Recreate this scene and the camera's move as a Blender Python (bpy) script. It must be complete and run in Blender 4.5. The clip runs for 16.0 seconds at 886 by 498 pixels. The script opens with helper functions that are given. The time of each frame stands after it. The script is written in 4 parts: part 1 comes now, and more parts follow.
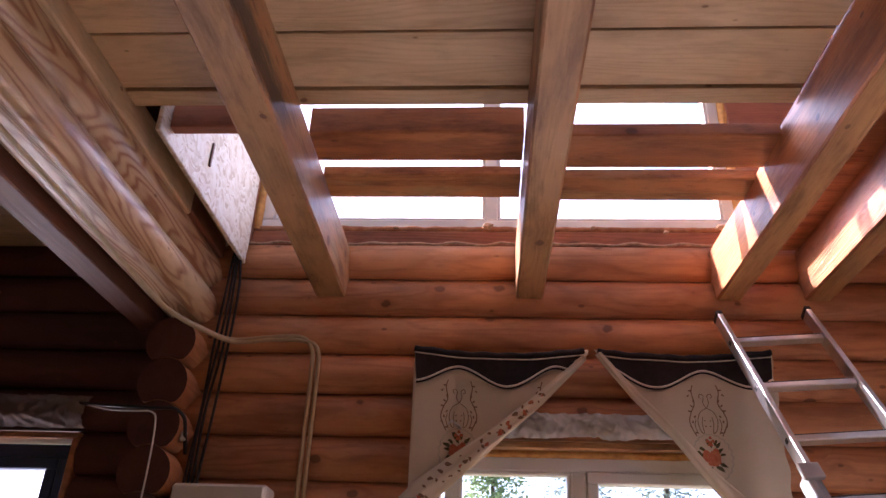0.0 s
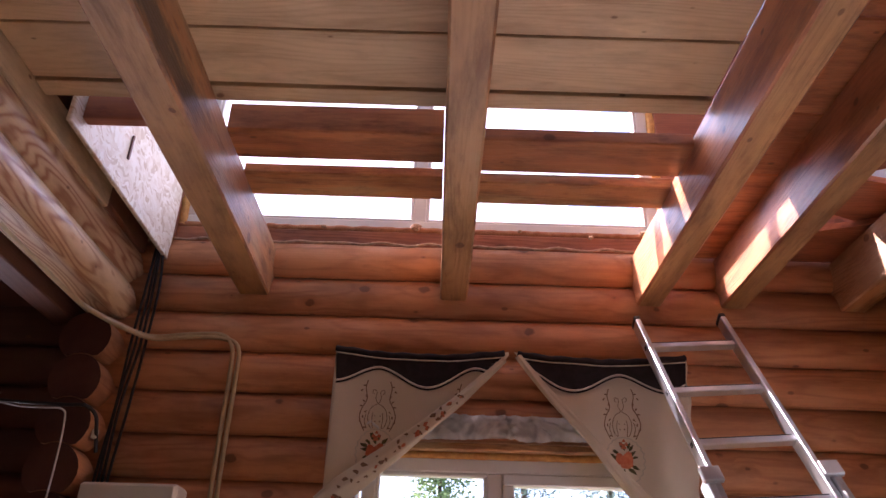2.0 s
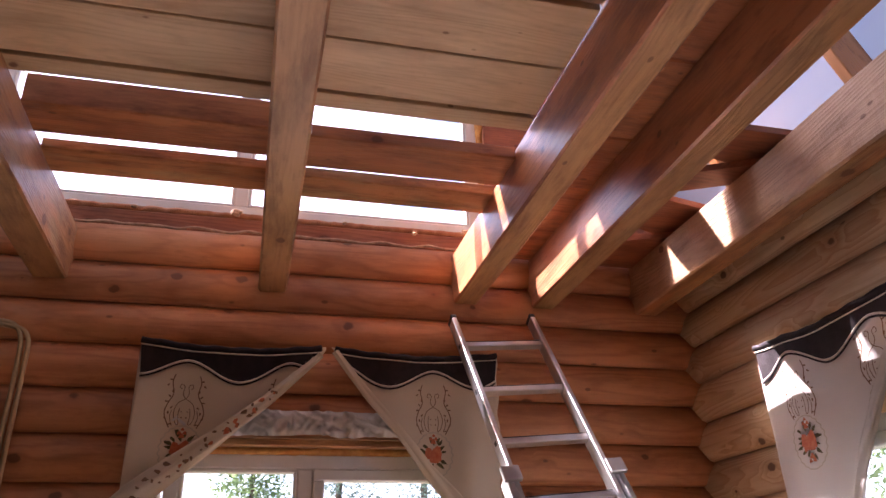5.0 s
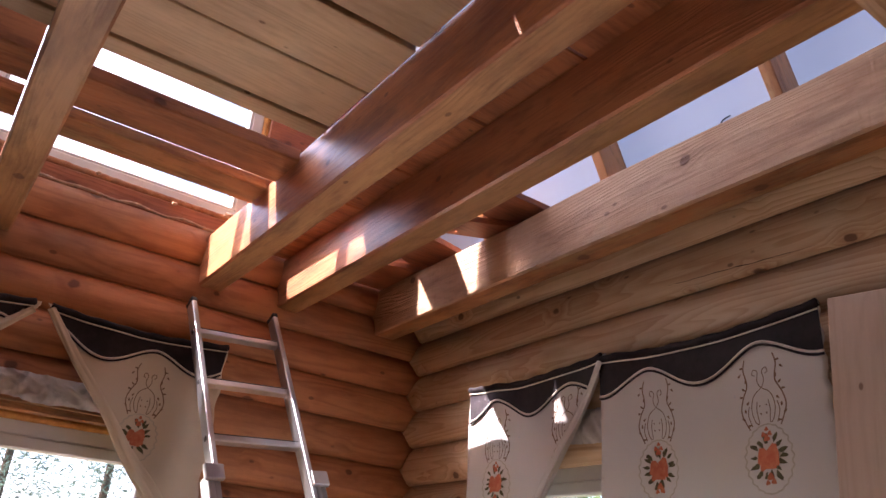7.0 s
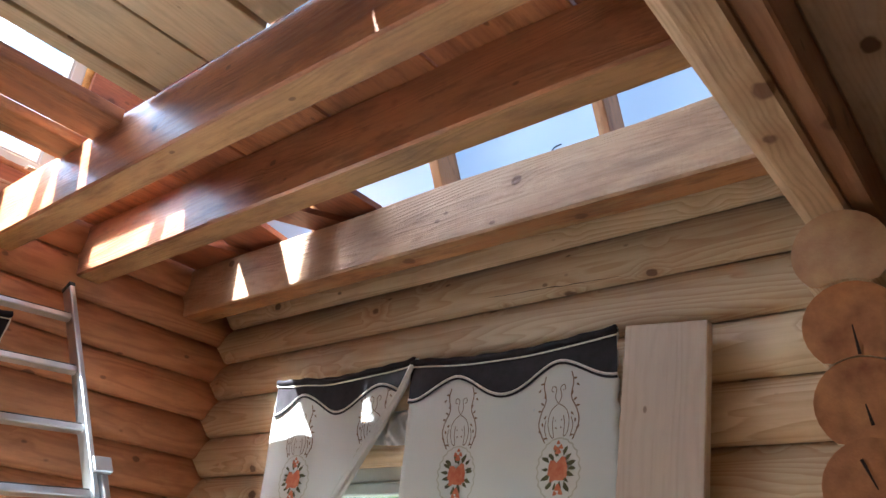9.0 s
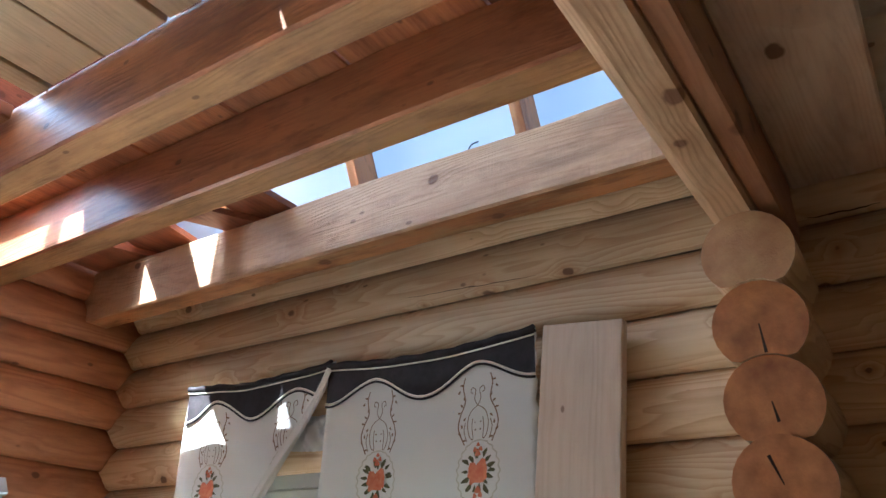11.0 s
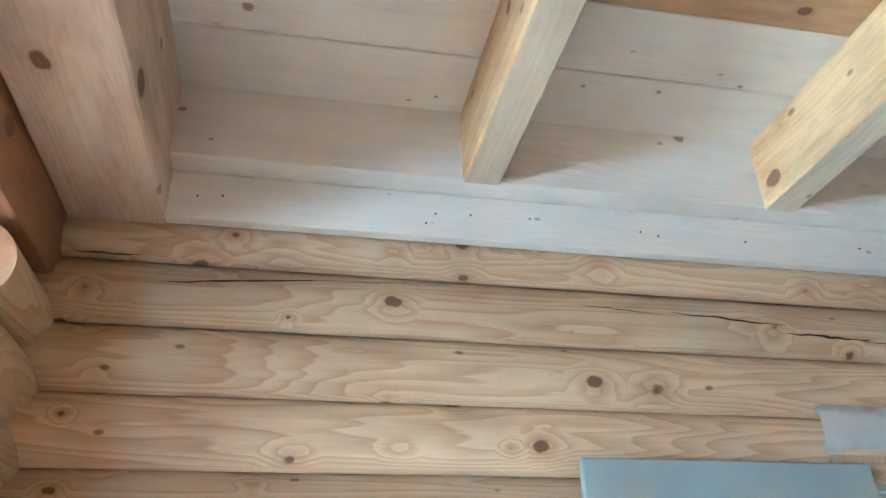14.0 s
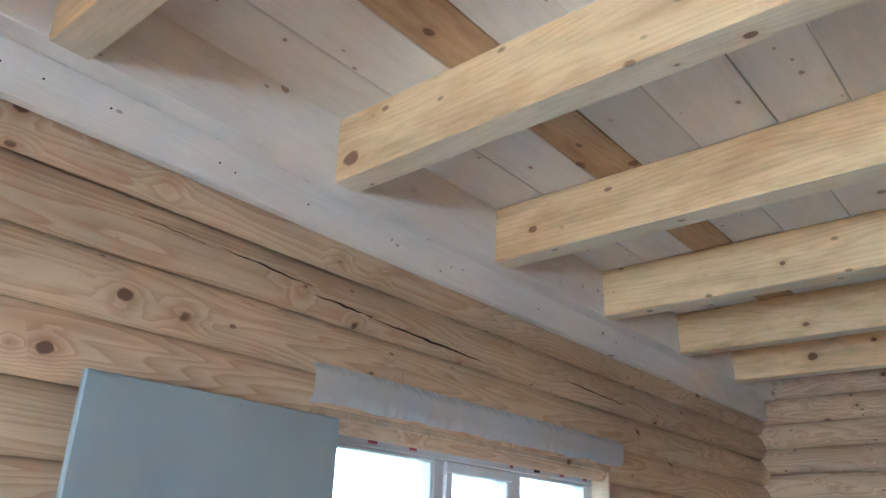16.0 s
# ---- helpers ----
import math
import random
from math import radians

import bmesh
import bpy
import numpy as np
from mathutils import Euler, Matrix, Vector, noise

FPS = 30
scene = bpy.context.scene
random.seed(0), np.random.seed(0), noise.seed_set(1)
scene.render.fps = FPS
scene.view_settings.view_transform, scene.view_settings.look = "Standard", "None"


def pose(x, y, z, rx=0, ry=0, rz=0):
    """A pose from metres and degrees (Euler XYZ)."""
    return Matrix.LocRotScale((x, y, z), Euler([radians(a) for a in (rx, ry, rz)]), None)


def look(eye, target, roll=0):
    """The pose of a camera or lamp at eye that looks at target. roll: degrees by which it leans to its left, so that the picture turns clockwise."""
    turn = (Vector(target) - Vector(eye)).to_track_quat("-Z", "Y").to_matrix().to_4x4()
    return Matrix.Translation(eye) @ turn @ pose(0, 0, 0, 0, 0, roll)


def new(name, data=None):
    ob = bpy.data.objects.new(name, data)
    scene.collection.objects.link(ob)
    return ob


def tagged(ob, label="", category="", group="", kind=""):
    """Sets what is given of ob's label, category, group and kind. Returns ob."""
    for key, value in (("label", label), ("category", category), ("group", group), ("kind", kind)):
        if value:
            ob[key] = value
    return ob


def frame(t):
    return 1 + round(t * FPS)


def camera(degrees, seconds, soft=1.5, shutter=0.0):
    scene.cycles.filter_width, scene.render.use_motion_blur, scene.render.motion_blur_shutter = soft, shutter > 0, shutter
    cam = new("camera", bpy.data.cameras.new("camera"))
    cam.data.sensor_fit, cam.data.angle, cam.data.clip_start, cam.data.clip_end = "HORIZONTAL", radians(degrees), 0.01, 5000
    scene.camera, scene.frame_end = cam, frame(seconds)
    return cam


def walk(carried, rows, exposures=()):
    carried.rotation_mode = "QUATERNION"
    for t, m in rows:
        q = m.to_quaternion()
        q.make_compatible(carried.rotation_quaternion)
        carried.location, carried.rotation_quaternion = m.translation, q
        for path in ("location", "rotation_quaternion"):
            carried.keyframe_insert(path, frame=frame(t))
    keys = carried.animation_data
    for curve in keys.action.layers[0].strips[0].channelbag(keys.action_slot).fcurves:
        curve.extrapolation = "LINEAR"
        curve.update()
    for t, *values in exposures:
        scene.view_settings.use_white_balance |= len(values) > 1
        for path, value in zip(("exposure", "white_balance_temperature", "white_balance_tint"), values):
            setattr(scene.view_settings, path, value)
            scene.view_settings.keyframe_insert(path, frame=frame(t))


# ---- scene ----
cam = camera(60.9, 16.0)
PATH = [
    (0, (0.161, 1.296, 1.529), (0.049, 3.07, 2.446), 2.0),
    (0.5, (0.196, 1.305, 1.53), (0.122, 3.079, 2.451), 2.2),
    (1, (0.235, 1.307, 1.539), (0.183, 3.08, 2.463), 2.2),
    (1.5, (0.273, 1.299, 1.537), (0.253, 3.076, 2.455), 1.7),
    (2, (0.312, 1.293, 1.536), (0.313, 3.069, 2.456), 1.7),
    (2.5, (0.351, 1.288, 1.528), (0.371, 3.075, 2.426), 1.1),
    (3, (0.4, 1.306, 1.533), (0.477, 3.091, 2.431), 0.4),
    (5.5, (0.31, 1.231, 1.688), (0.902, 2.957, 2.508), -0.5),
    (6, (0.288, 1.217, 1.697), (1.04, 2.886, 2.504), 1.6),
    (6.5, (0.278, 1.202, 1.703), (1.183, 2.786, 2.521), 3.5),
    (7, (0.297, 1.206, 1.714), (1.324, 2.702, 2.555), 4.4),
    (7.5, (0.301, 1.208, 1.719), (1.44, 2.604, 2.585), 5.2),
    (8, (0.298, 1.21, 1.717), (1.541, 2.503, 2.6), 5.0),
    (8.5, (0.299, 1.221, 1.719), (1.622, 2.439, 2.593), 5.1),
    (11, (0.327, 1.233, 1.781), (1.822, 2.25, 2.636), 1.6),
    (11.5, (0.352, 1.164, 1.783), (2.03, 1.862, 2.619), 0.7),
    (12, (0.375, 1.054, 1.789), (2.105, 1.535, 2.67), 1.9),
    (12.5, (0.411, 0.933, 1.795), (2.177, 1.212, 2.691), 0.3),
    (13, (0.436, 0.835, 1.796), (2.206, 0.935, 2.722), -1.1),
    (13.5, (0.468, 0.784, 1.801), (2.228, 0.729, 2.751), -2.0),
    (14, (0.491, 0.805, 1.807), (2.217, 0.445, 2.751), -1.4),
    (14.5, (0.517, 0.847, 1.816), (2.143, 0.121, 2.725), -2.0),
    (15, (0.53, 0.878, 1.834), (2.014, -0.146, 2.698), -0.8),
    (15.5, (0.505, 0.904, 1.84), (1.859, -0.323, 2.653), 1.0),
    (16, (0.486, 0.907, 1.847), (1.694, -0.5, 2.596), 2.0),
]
EXPOSURES = [
    (0.0, 2.3, 6300, 38), (3.0, 2.3, 6300, 38), (6.5, 2.2, 6650, 37), (7.5, 2.3, 6250, 25), (8.0, 2.45, 5900, 16), (8.5, 2.85, 5600, 7), (11.0, 2.95, 5250, 3),
    (11.5, 2.95, 5200, 5), (12.0, 3.6, 5200, 11), (12.5, 4.25, 4950, 8), (13.0, 4.85, 4450, 0), (13.5, 5.15, 4050, -9), (14.5, 5.25, 4200, -4), (15.5, 5.0, 4300, -1), (16.0, 4.65, 4450, 2),
]
walk(cam, [(t, look(eye, target, roll)) for t, eye, target, roll in PATH], EXPOSURES)

# ---- world, sun, window light ----
world = bpy.data.worlds.new("world")
scene.world = world
world.use_nodes = True
wn = world.node_tree.nodes
sky = wn.new("ShaderNodeTexSky")
sky.sky_type = "NISHITA"
sky.sun_disc = False
SUN_DIR = Vector((0.752, -0.38, -1.0)).normalized()
sky.sun_elevation = math.asin(-SUN_DIR.z)
sky.sun_rotation = math.atan2(-SUN_DIR.x, -SUN_DIR.y)
world.node_tree.links.new(sky.outputs[0], wn["Background"].inputs[0])
wn["Background"].inputs[1].default_value = 0.15
sun = new("sun", bpy.data.lights.new("sun", "SUN"))
sun.data.energy, sun.data.angle, sun.data.color = 5.0, radians(0.5), (1.0, 0.96, 0.91)
sun.matrix_world = Matrix.Translation((-8, 6, 12)) @ SUN_DIR.to_track_quat("-Z", "Y").to_matrix().to_4x4()


def window_light(name, eye, toward, w, h, power, colour):
    lamp = bpy.data.lights.new(name, "AREA")
    lamp.shape, lamp.size, lamp.size_y, lamp.energy, lamp.color = "RECTANGLE", w, h, power, colour
    ob = new(name, lamp)
    ob.matrix_world = look(eye, toward)
    return ob


SKYBLUE = (0.90, 0.95, 1.0)
window_light("sky_light_north", (0.64, 4.95, 1.40), (0.64, 3.0, 0.0), 1.2, 0.9, 5.5, (1.0, 0.96, 0.9))
window_light("sky_light_upper", (0.21, 4.99, 4.85), (0.9, 3.0, 2.6), 2.5, 2.9, 8, (0.95, 0.97, 1.0))
window_light("sky_light_east", (2.86, 3.15, 1.40), (1.0, 3.0, 0.0), 1.4, 0.9, 4.2, SKYBLUE)
window_light("sky_light_northwest", (-2.2, 4.95, 1.55), (0.6, 2.6, 2.0), 0.8, 0.9, 3, SKYBLUE)


# ---- materials ----
def mat_base(name, rough=0.6, metal=0.0):
    m = bpy.data.materials.new(name)
    m.use_nodes = True
    b = m.node_tree.nodes["Principled BSDF"]
    b.inputs["Roughness"].default_value = rough
    b.inputs["Metallic"].default_value = metal
    return m, m.node_tree.nodes, m.node_tree.links, b


def math_node(n, l, op, a, b=None):
    k = n.new("ShaderNodeMath")
    k.operation = op
    for i, v in enumerate((a, b)):
        if v is None:
            continue
        if isinstance(v, (int, float)):
            k.inputs[i].default_value = v
        else:
            l.new(v, k.inputs[i])
    return k.outputs[0]


def ramp(n, l, fac, stops):
    r = n.new("ShaderNodeValToRGB")
    e = r.color_ramp.elements
    while len(e) < len(stops):
        e.new(0.5)
    for el, (p, c) in zip(e, stops):
        el.position = p
        el.color = (*c, 1) if len(c) == 3 else c
    l.new(fac, r.inputs[0])
    return r.outputs[0]


def mix(n, l, fac, a, b, blend="MIX"):
    k = n.new("ShaderNodeMix")
    k.data_type, k.blend_type = "RGBA", blend
    for s, v in ((0, fac), (6, a), (7, b)):
        if isinstance(v, (int, float)):
            k.inputs[s].default_value = v
        elif isinstance(v, tuple):
            k.inputs[s].default_value = (*v, 1)
        else:
            l.new(v, k.inputs[s])
    return k.outputs[2]


def noise_tex(n, l, vec, scale, detail=3, rough=0.5):
    k = n.new("ShaderNodeTexNoise")
    k.inputs["Scale"].default_value, k.inputs["Detail"].default_value, k.inputs["Roughness"].default_value = scale, detail, rough
    if vec is not None:
        l.new(vec, k.inputs["Vector"])
    return k.outputs[0]


def wood(name, light, dark, knot=(0.13, 0.05, 0.02), rough=0.55, rings=330.0, warp=0.06, contrast=0.7, stain=0.35, knots=0.115, bump=0.25, gloss=0.0, pith=0.03, slow_x=0.55, patch=None, island=False, sawn=0.15, grime=0.0, spread=0.32, crisp=False, streak=None):
    """Sawn or peeled timber whose grain runs along the piece's own X."""
    m, n, l, b = mat_base(name, rough)
    tc = n.new("ShaderNodeTexCoord")
    info = n.new("ShaderNodeObjectInfo")
    off = n.new("ShaderNodeVectorMath")
    off.operation = "MULTIPLY_ADD"
    comb = n.new("ShaderNodeCombineXYZ")
    l.new(info.outputs["Random"], comb.inputs[0])
    l.new(comb.outputs[0], off.inputs[0])
    off.inputs[1].default_value = (61.0, 0, 0)
    l.new(tc.outputs["Object"], off.inputs[2])
    sep = n.new("ShaderNodeSeparateXYZ")
    l.new(off.outputs[0], sep.inputs[0])

    def stretched(sx, sy, sz):
        k = n.new("ShaderNodeVectorMath")
        k.operation = "MULTIPLY"
        l.new(off.outputs[0], k.inputs[0])
        k.inputs[1].default_value = (sx, sy, sz)
        return k.outputs[0]

    # knots
    vor = n.new("ShaderNodeTexVoronoi")
    vor.inputs["Scale"].default_value = 1.0
    kw = n.new("ShaderNodeVectorMath")
    kw.operation = "MULTIPLY_ADD"
    knz = n.new("ShaderNodeTexNoise")
    knz.inputs["Scale"].default_value = 22
    l.new(off.outputs[0], knz.inputs["Vector"])
    l.new(knz.outputs[1], kw.inputs[0])
    kw.inputs[1].default_value = (0.10, 0.10, 0.10)
    l.new(stretched(4.2, 5.4, 5.4), kw.inputs[2])
    l.new(kw.outputs[0], vor.inputs["Vector"])
    vs = n.new("ShaderNodeSeparateXYZ")
    l.new(vor.outputs["Color"], vs.inputs[0])
    kd = math_node(n, l, "DIVIDE", vor.outputs["Distance"], math_node(n, l, "ADD", 0.42, math_node(n, l, "MULTIPLY", vs.outputs[0], 0.8)))
    near = math_node(n, l, "SUBTRACT", 1.0, math_node(n, l, "MULTIPLY", kd, 2.6))
    near = math_node(n, l, "MAXIMUM", near, 0.0)
    # growth rings: distance from the pith, bent by a slow noise and round the knots
    rnd2 = math_node(n, l, "FRACT", math_node(n, l, "MULTIPLY", info.outputs["Random"], 17.0))
    py = math_node(n, l, "ADD", sep.outputs[1], math_node(n, l, "MULTIPLY", math_node(n, l, "SUBTRACT", rnd2, 0.5), pith))
    pz = math_node(n, l, "ADD", sep.outputs[2], math_node(n, l, "MULTIPLY", math_node(n, l, "SUBTRACT", info.outputs["Random"], 0.5), pith))
    y2 = math_node(n, l, "MULTIPLY", py, py)
    z2 = math_node(n, l, "MULTIPLY", pz, pz)
    rad = math_node(n, l, "SQRT", math_node(n, l, "ADD", y2, z2))
    slow = noise_tex(n, l, stretched(slow_x, 4.0, 4.0), 1.3, 2, 0.45)
    d = math_node(n, l, "ADD", rad, math_node(n, l, "MULTIPLY", slow, warp * 2))
    d = math_node(n, l, "ADD", d, math_node(n, l, "MULTIPLY", near, 0.012))
    wave = math_node(n, l, "SINE", math_node(n, l, "MULTIPLY", d, rings))
    ring = math_node(n, l, "ADD", math_node(n, l, "MULTIPLY", wave, 0.5), 0.5)
    ring = math_node(n, l, "POWER", ring, 2.2)
    if crisp:
        # late wood darkens slowly and ends in a hard line
        saw_ring = math_node(n, l, "FRACT", math_node(n, l, "MULTIPLY", d, rings / 6.283))
        rise = math_node(n, l, "POWER", saw_ring, 1.7)
        fall = ramp(n, l, saw_ring, [(0.90, (1, 1, 1)), (1.0, (0, 0, 0))])
        ring = math_node(n, l, "MULTIPLY", rise, fall)
    fibre = noise_tex(n, l, stretched(2.5, 110, 110), 1.0, 3, 0.6)
    blot = noise_tex(n, l, stretched(0.8, 3.0, 3.0), 1.6, 4, 0.55)
    fac = math_node(n, l, "MULTIPLY", ring, contrast * 0.55)
    fac = math_node(n, l, "ADD", fac, math_node(n, l, "MULTIPLY", math_node(n, l, "SUBTRACT", fibre, 0.42), 0.36))
    fac = math_node(n, l, "ADD", fac, math_node(n, l, "MULTIPLY", math_node(n, l, "SUBTRACT", blot, 0.46), stain * 2.7))
    col = ramp(n, l, fac, [(0.0, light), (0.85, dark)])
    if patch:
        pn = noise_tex(n, l, stretched(1.1, 4.5, 4.5), 2.2, 5, 0.6)
        col = mix(n, l, ramp(n, l, pn, [(0.50, (0, 0, 0)), (0.62, (0.75, 0.75, 0.75))]), col, patch)
    if grime:
        gn = noise_tex(n, l, stretched(1.8, 8.0, 8.0), 1.3, 6, 0.66)
        col = mix(n, l, math_node(n, l, "MULTIPLY", ramp(n, l, gn, [(0.48, (0, 0, 0)), (0.66, (1, 1, 1))]), grime), col, tuple(c * 0.55 for c in dark))
        sn = noise_tex(n, l, stretched(9.0, 30.0, 30.0), 1.0, 4, 0.6)
        col = mix(n, l, math_node(n, l, "MULTIPLY", ramp(n, l, sn, [(0.56, (0, 0, 0)), (0.68, (1, 1, 1))]), grime * 0.7), col, dark)
    vary = info.outputs["Random"]
    if island:
        vary = n.new("ShaderNodeNewGeometry").outputs["Random Per Island"]
    hue = n.new("ShaderNodeHueSaturation")
    l.new(col, hue.inputs["Color"])
    l.new(math_node(n, l, "ADD", 0.82, math_node(n, l, "MULTIPLY", vary, spread)), hue.inputs["Value"])
    kmask = ramp(n, l, kd, [(knots * 0.75, (1, 1, 1)), (knots * 1.0, (0, 0, 0))])
    halo = ramp(n, l, kd, [(knots * 0.9, (1, 1, 1)), (knots * 2.4, (0, 0, 0))])
    col = mix(n, l, math_node(n, l, "MULTIPLY", halo, 0.35), hue.outputs[0], dark)
    col = mix(n, l, math_node(n, l, "MULTIPLY", kmask, 0.85), col, knot)
    if streak:
        # a dark water stain along the lower edge of one side
        so = n.new("ShaderNodeSeparateXYZ")
        l.new(tc.outputs["Object"], so.inputs[0])
        rag = math_node(n, l, "MULTIPLY", math_node(n, l, "SUBTRACT", noise_tex(n, l, stretched(5.0, 22.0, 22.0), 1.0, 5, 0.65), 0.5), 0.16)
        near_x = math_node(n, l, "SUBTRACT", 1.0, math_node(n, l, "DIVIDE", math_node(n, l, "ABSOLUTE", math_node(n, l, "SUBTRACT", so.outputs[0], streak[0])), streak[1]))
        near_z = math_node(n, l, "SUBTRACT", 0.075, math_node(n, l, "ABSOLUTE", math_node(n, l, "SUBTRACT", math_node(n, l, "ADD", so.outputs[2], rag), 0.07)))
        side = math_node(n, l, "LESS_THAN", so.outputs[1], -0.045)
        wet = math_node(n, l, "MULTIPLY", ramp(n, l, near_x, [(0.0, (0, 0, 0)), (0.2, (1, 1, 1))]), ramp(n, l, math_node(n, l, "MULTIPLY", near_z, 10.0), [(0.0, (0, 0, 0)), (0.4, (0.85, 0.85, 0.85))]))
        col = mix(n, l, math_node(n, l, "MULTIPLY", wet, side), col, (0.06, 0.04, 0.032))
    # small pin knots
    pin = n.new("ShaderNodeTexVoronoi")
    pin.inputs["Scale"].default_value = 1.0
    l.new(stretched(5.1, 9.0, 9.0), pin.inputs["Vector"])
    col = mix(n, l, ramp(n, l, pin.outputs["Distance"], [(knots * 0.45, (0.7, 0.7, 0.7)), (knots * 0.75, (0, 0, 0))]), col, knot)
    l.new(col, b.inputs["Base Color"])
    bp = n.new("ShaderNodeBump")
    bp.inputs["Strength"].default_value = bump
    bp.inputs["Distance"].default_value = 0.004
    saw = noise_tex(n, l, stretched(85, 6, 6), 1.0, 2, 0.5)
    hgt = math_node(n, l, "ADD", fibre, math_node(n, l, "MULTIPLY", ring, 0.4))
    l.new(math_node(n, l, "ADD", hgt, math_node(n, l, "MULTIPLY", saw, sawn)), bp.inputs["Height"])
    l.new(bp.outputs[0], b.inputs["Normal"])
    l.new(math_node(n, l, "ADD", rough - 0.12, math_node(n, l, "MULTIPLY", blot, 0.25)), b.inputs["Roughness"])
    if gloss:
        b.inputs["Coat Weight"].default_value = gloss
        b.inputs["Coat Roughness"].default_value = 0.25
    return m


def plain(name, colour, rough=0.6, metal=0.0, vary=0.12, scale=6.0, bump=0.1, dirt=None):
    m, n, l, b = mat_base(name, rough, metal)
    tc = n.new("ShaderNodeTexCoord")
    info = n.new("ShaderNodeObjectInfo")
    shift = n.new("ShaderNodeVectorMath")
    shift.operation = "MULTIPLY_ADD"
    l.new(info.outputs["Random"], shift.inputs[0])
    shift.inputs[1].default_value = (23.0, 31.0, 47.0)
    l.new(tc.outputs["Object"], shift.inputs[2])
    big = noise_tex(n, l, shift.outputs[0], scale, 4, 0.55)
    fine = noise_tex(n, l, shift.outputs[0], scale * 14, 3, 0.6)
    dk = dirt or tuple(c * (1 - 2.2 * vary) for c in colour)
    col = mix(n, l, ramp(n, l, big, [(0.35, (0, 0, 0)), (0.75, (1, 1, 1))]), colour, dk)
    col = mix(n, l, math_node(n, l, "MULTIPLY", fine, vary), col, tuple(c * 0.6 for c in colour))
    l.new(col, b.inputs["Base Color"])
    bp = n.new("ShaderNodeBump")
    bp.inputs["Strength"].default_value, bp.inputs["Distance"].default_value = bump, 0.003
    l.new(fine, bp.inputs["Height"])
    l.new(bp.outputs[0], b.inputs["Normal"])
    l.new(math_node(n, l, "ADD", max(rough - 0.08, 0.02), math_node(n, l, "MULTIPLY", big, 0.16)), b.inputs["Roughness"])
    return m


LOG_N = wood("pine_log_orange_stain", (0.57, 0.255, 0.11), (0.28, 0.09, 0.034), knots=0.13, rings=380, contrast=0.55, warp=0.09, grime=0.35)
LOG_E = wood("pine_log_natural", (0.71, 0.535, 0.335), (0.37, 0.165, 0.06), knot=(0.10, 0.042, 0.018), knots=0.11, rings=1150, contrast=0.8, warp=0.05, slow_x=0.42, stain=0.24, grime=0.15, crisp=True)
# side room logs: a far darker base than the other log walls
LOG_W = wood("pine_log_dark", (0.11, 0.036, 0.024), (0.05, 0.015, 0.011), rings=380, contrast=0.4)
LOG_SPAN = wood("pine_log_planed", (0.68, 0.47, 0.27), (0.33, 0.13, 0.05), rings=520, contrast=1.1, warp=0.11, grime=0.3, gloss=0.35, rough=0.45)
LOG_END = plain("log_end_brown_paint", (0.60, 0.25, 0.085), 0.65, vary=0.25, scale=13, bump=0.4, dirt=(0.22, 0.07, 0.028))
LOG_END_BARE = plain("log_end_bare_pine", (0.62, 0.37, 0.18), 0.65, vary=0.25, scale=11, bump=0.4, dirt=(0.40, 0.18, 0.08))
# west stub ends: far darker than the east ones
LOG_END_DARK = plain("log_end_dark", (0.11, 0.034, 0.022), 0.6, vary=0.2, scale=9, bump=0.3)
BEAM_N = wood("rough_sawn_beam_orange", (0.53, 0.255, 0.10), (0.17, 0.055, 0.022), rings=420, contrast=0.15, stain=0.75, gloss=0.1, pith=0.3, warp=0.12, bump=0.45, patch=(0.46, 0.31, 0.15), sawn=0.6, grime=0.65)
BEAM_WET = wood("rough_sawn_beam_water_stained", (0.53, 0.255, 0.10), (0.17, 0.055, 0.022), rings=420, contrast=0.15, stain=0.75, gloss=0.1, pith=0.3, warp=0.12, bump=0.45, patch=(0.46, 0.31, 0.15), sawn=0.6, grime=0.65, streak=(0.95, 0.95))
BEAM_RED = wood("planed_beam_reddish", (0.57, 0.235, 0.095), (0.20, 0.05, 0.021), rings=420, contrast=0.13, stain=0.75, gloss=0.2, rough=0.45, pith=0.3, warp=0.12, bump=0.35, grime=0.6)
BEAM_GOLD = wood("sawn_beam_golden", (0.52, 0.29, 0.12), (0.25, 0.10, 0.038), rings=420, contrast=0.2, stain=0.6, pith=0.3, warp=0.12, bump=0.4, sawn=0.5, grime=0.6)
BEAM_PALE = wood("rough_sawn_beam_pale", (0.60, 0.38, 0.22), (0.31, 0.14, 0.065), rings=420, contrast=0.15, stain=0.5, bump=0.9, pith=0.3, warp=0.12, sawn=1.2, grime=0.45)
BEAM_S = wood("fresh_pine_beam", (0.80, 0.58, 0.30), (0.50, 0.26, 0.09), knot=(0.15, 0.055, 0.02), rings=300, contrast=0.3, stain=0.6, knots=0.15, gloss=0.1, pith=0.3, warp=0.12, grime=0.35)
BOARD_N = wood("aged_pine_board", (0.60, 0.445, 0.28), (0.34, 0.215, 0.115), rings=300, contrast=0.3, stain=0.65, knots=0.10, pith=0.4, warp=0.14, island=True, grime=0.34, spread=0.42)
BOARD_W = wood("white_oiled_board", (0.87, 0.82, 0.745), (0.69, 0.59, 0.50), rings=300, contrast=0.15, stain=0.14, knots=0.095, knot=(0.3, 0.2, 0.14), pith=0.4, warp=0.12, island=True, grime=0.12, spread=0.14)
BOARD_LEAN = wood("planed_spruce_board", (0.64, 0.50, 0.38), (0.46, 0.32, 0.22), rings=300, contrast=0.3, stain=0.3, knots=0.09, pith=0.4, warp=0.12, grime=0.2)
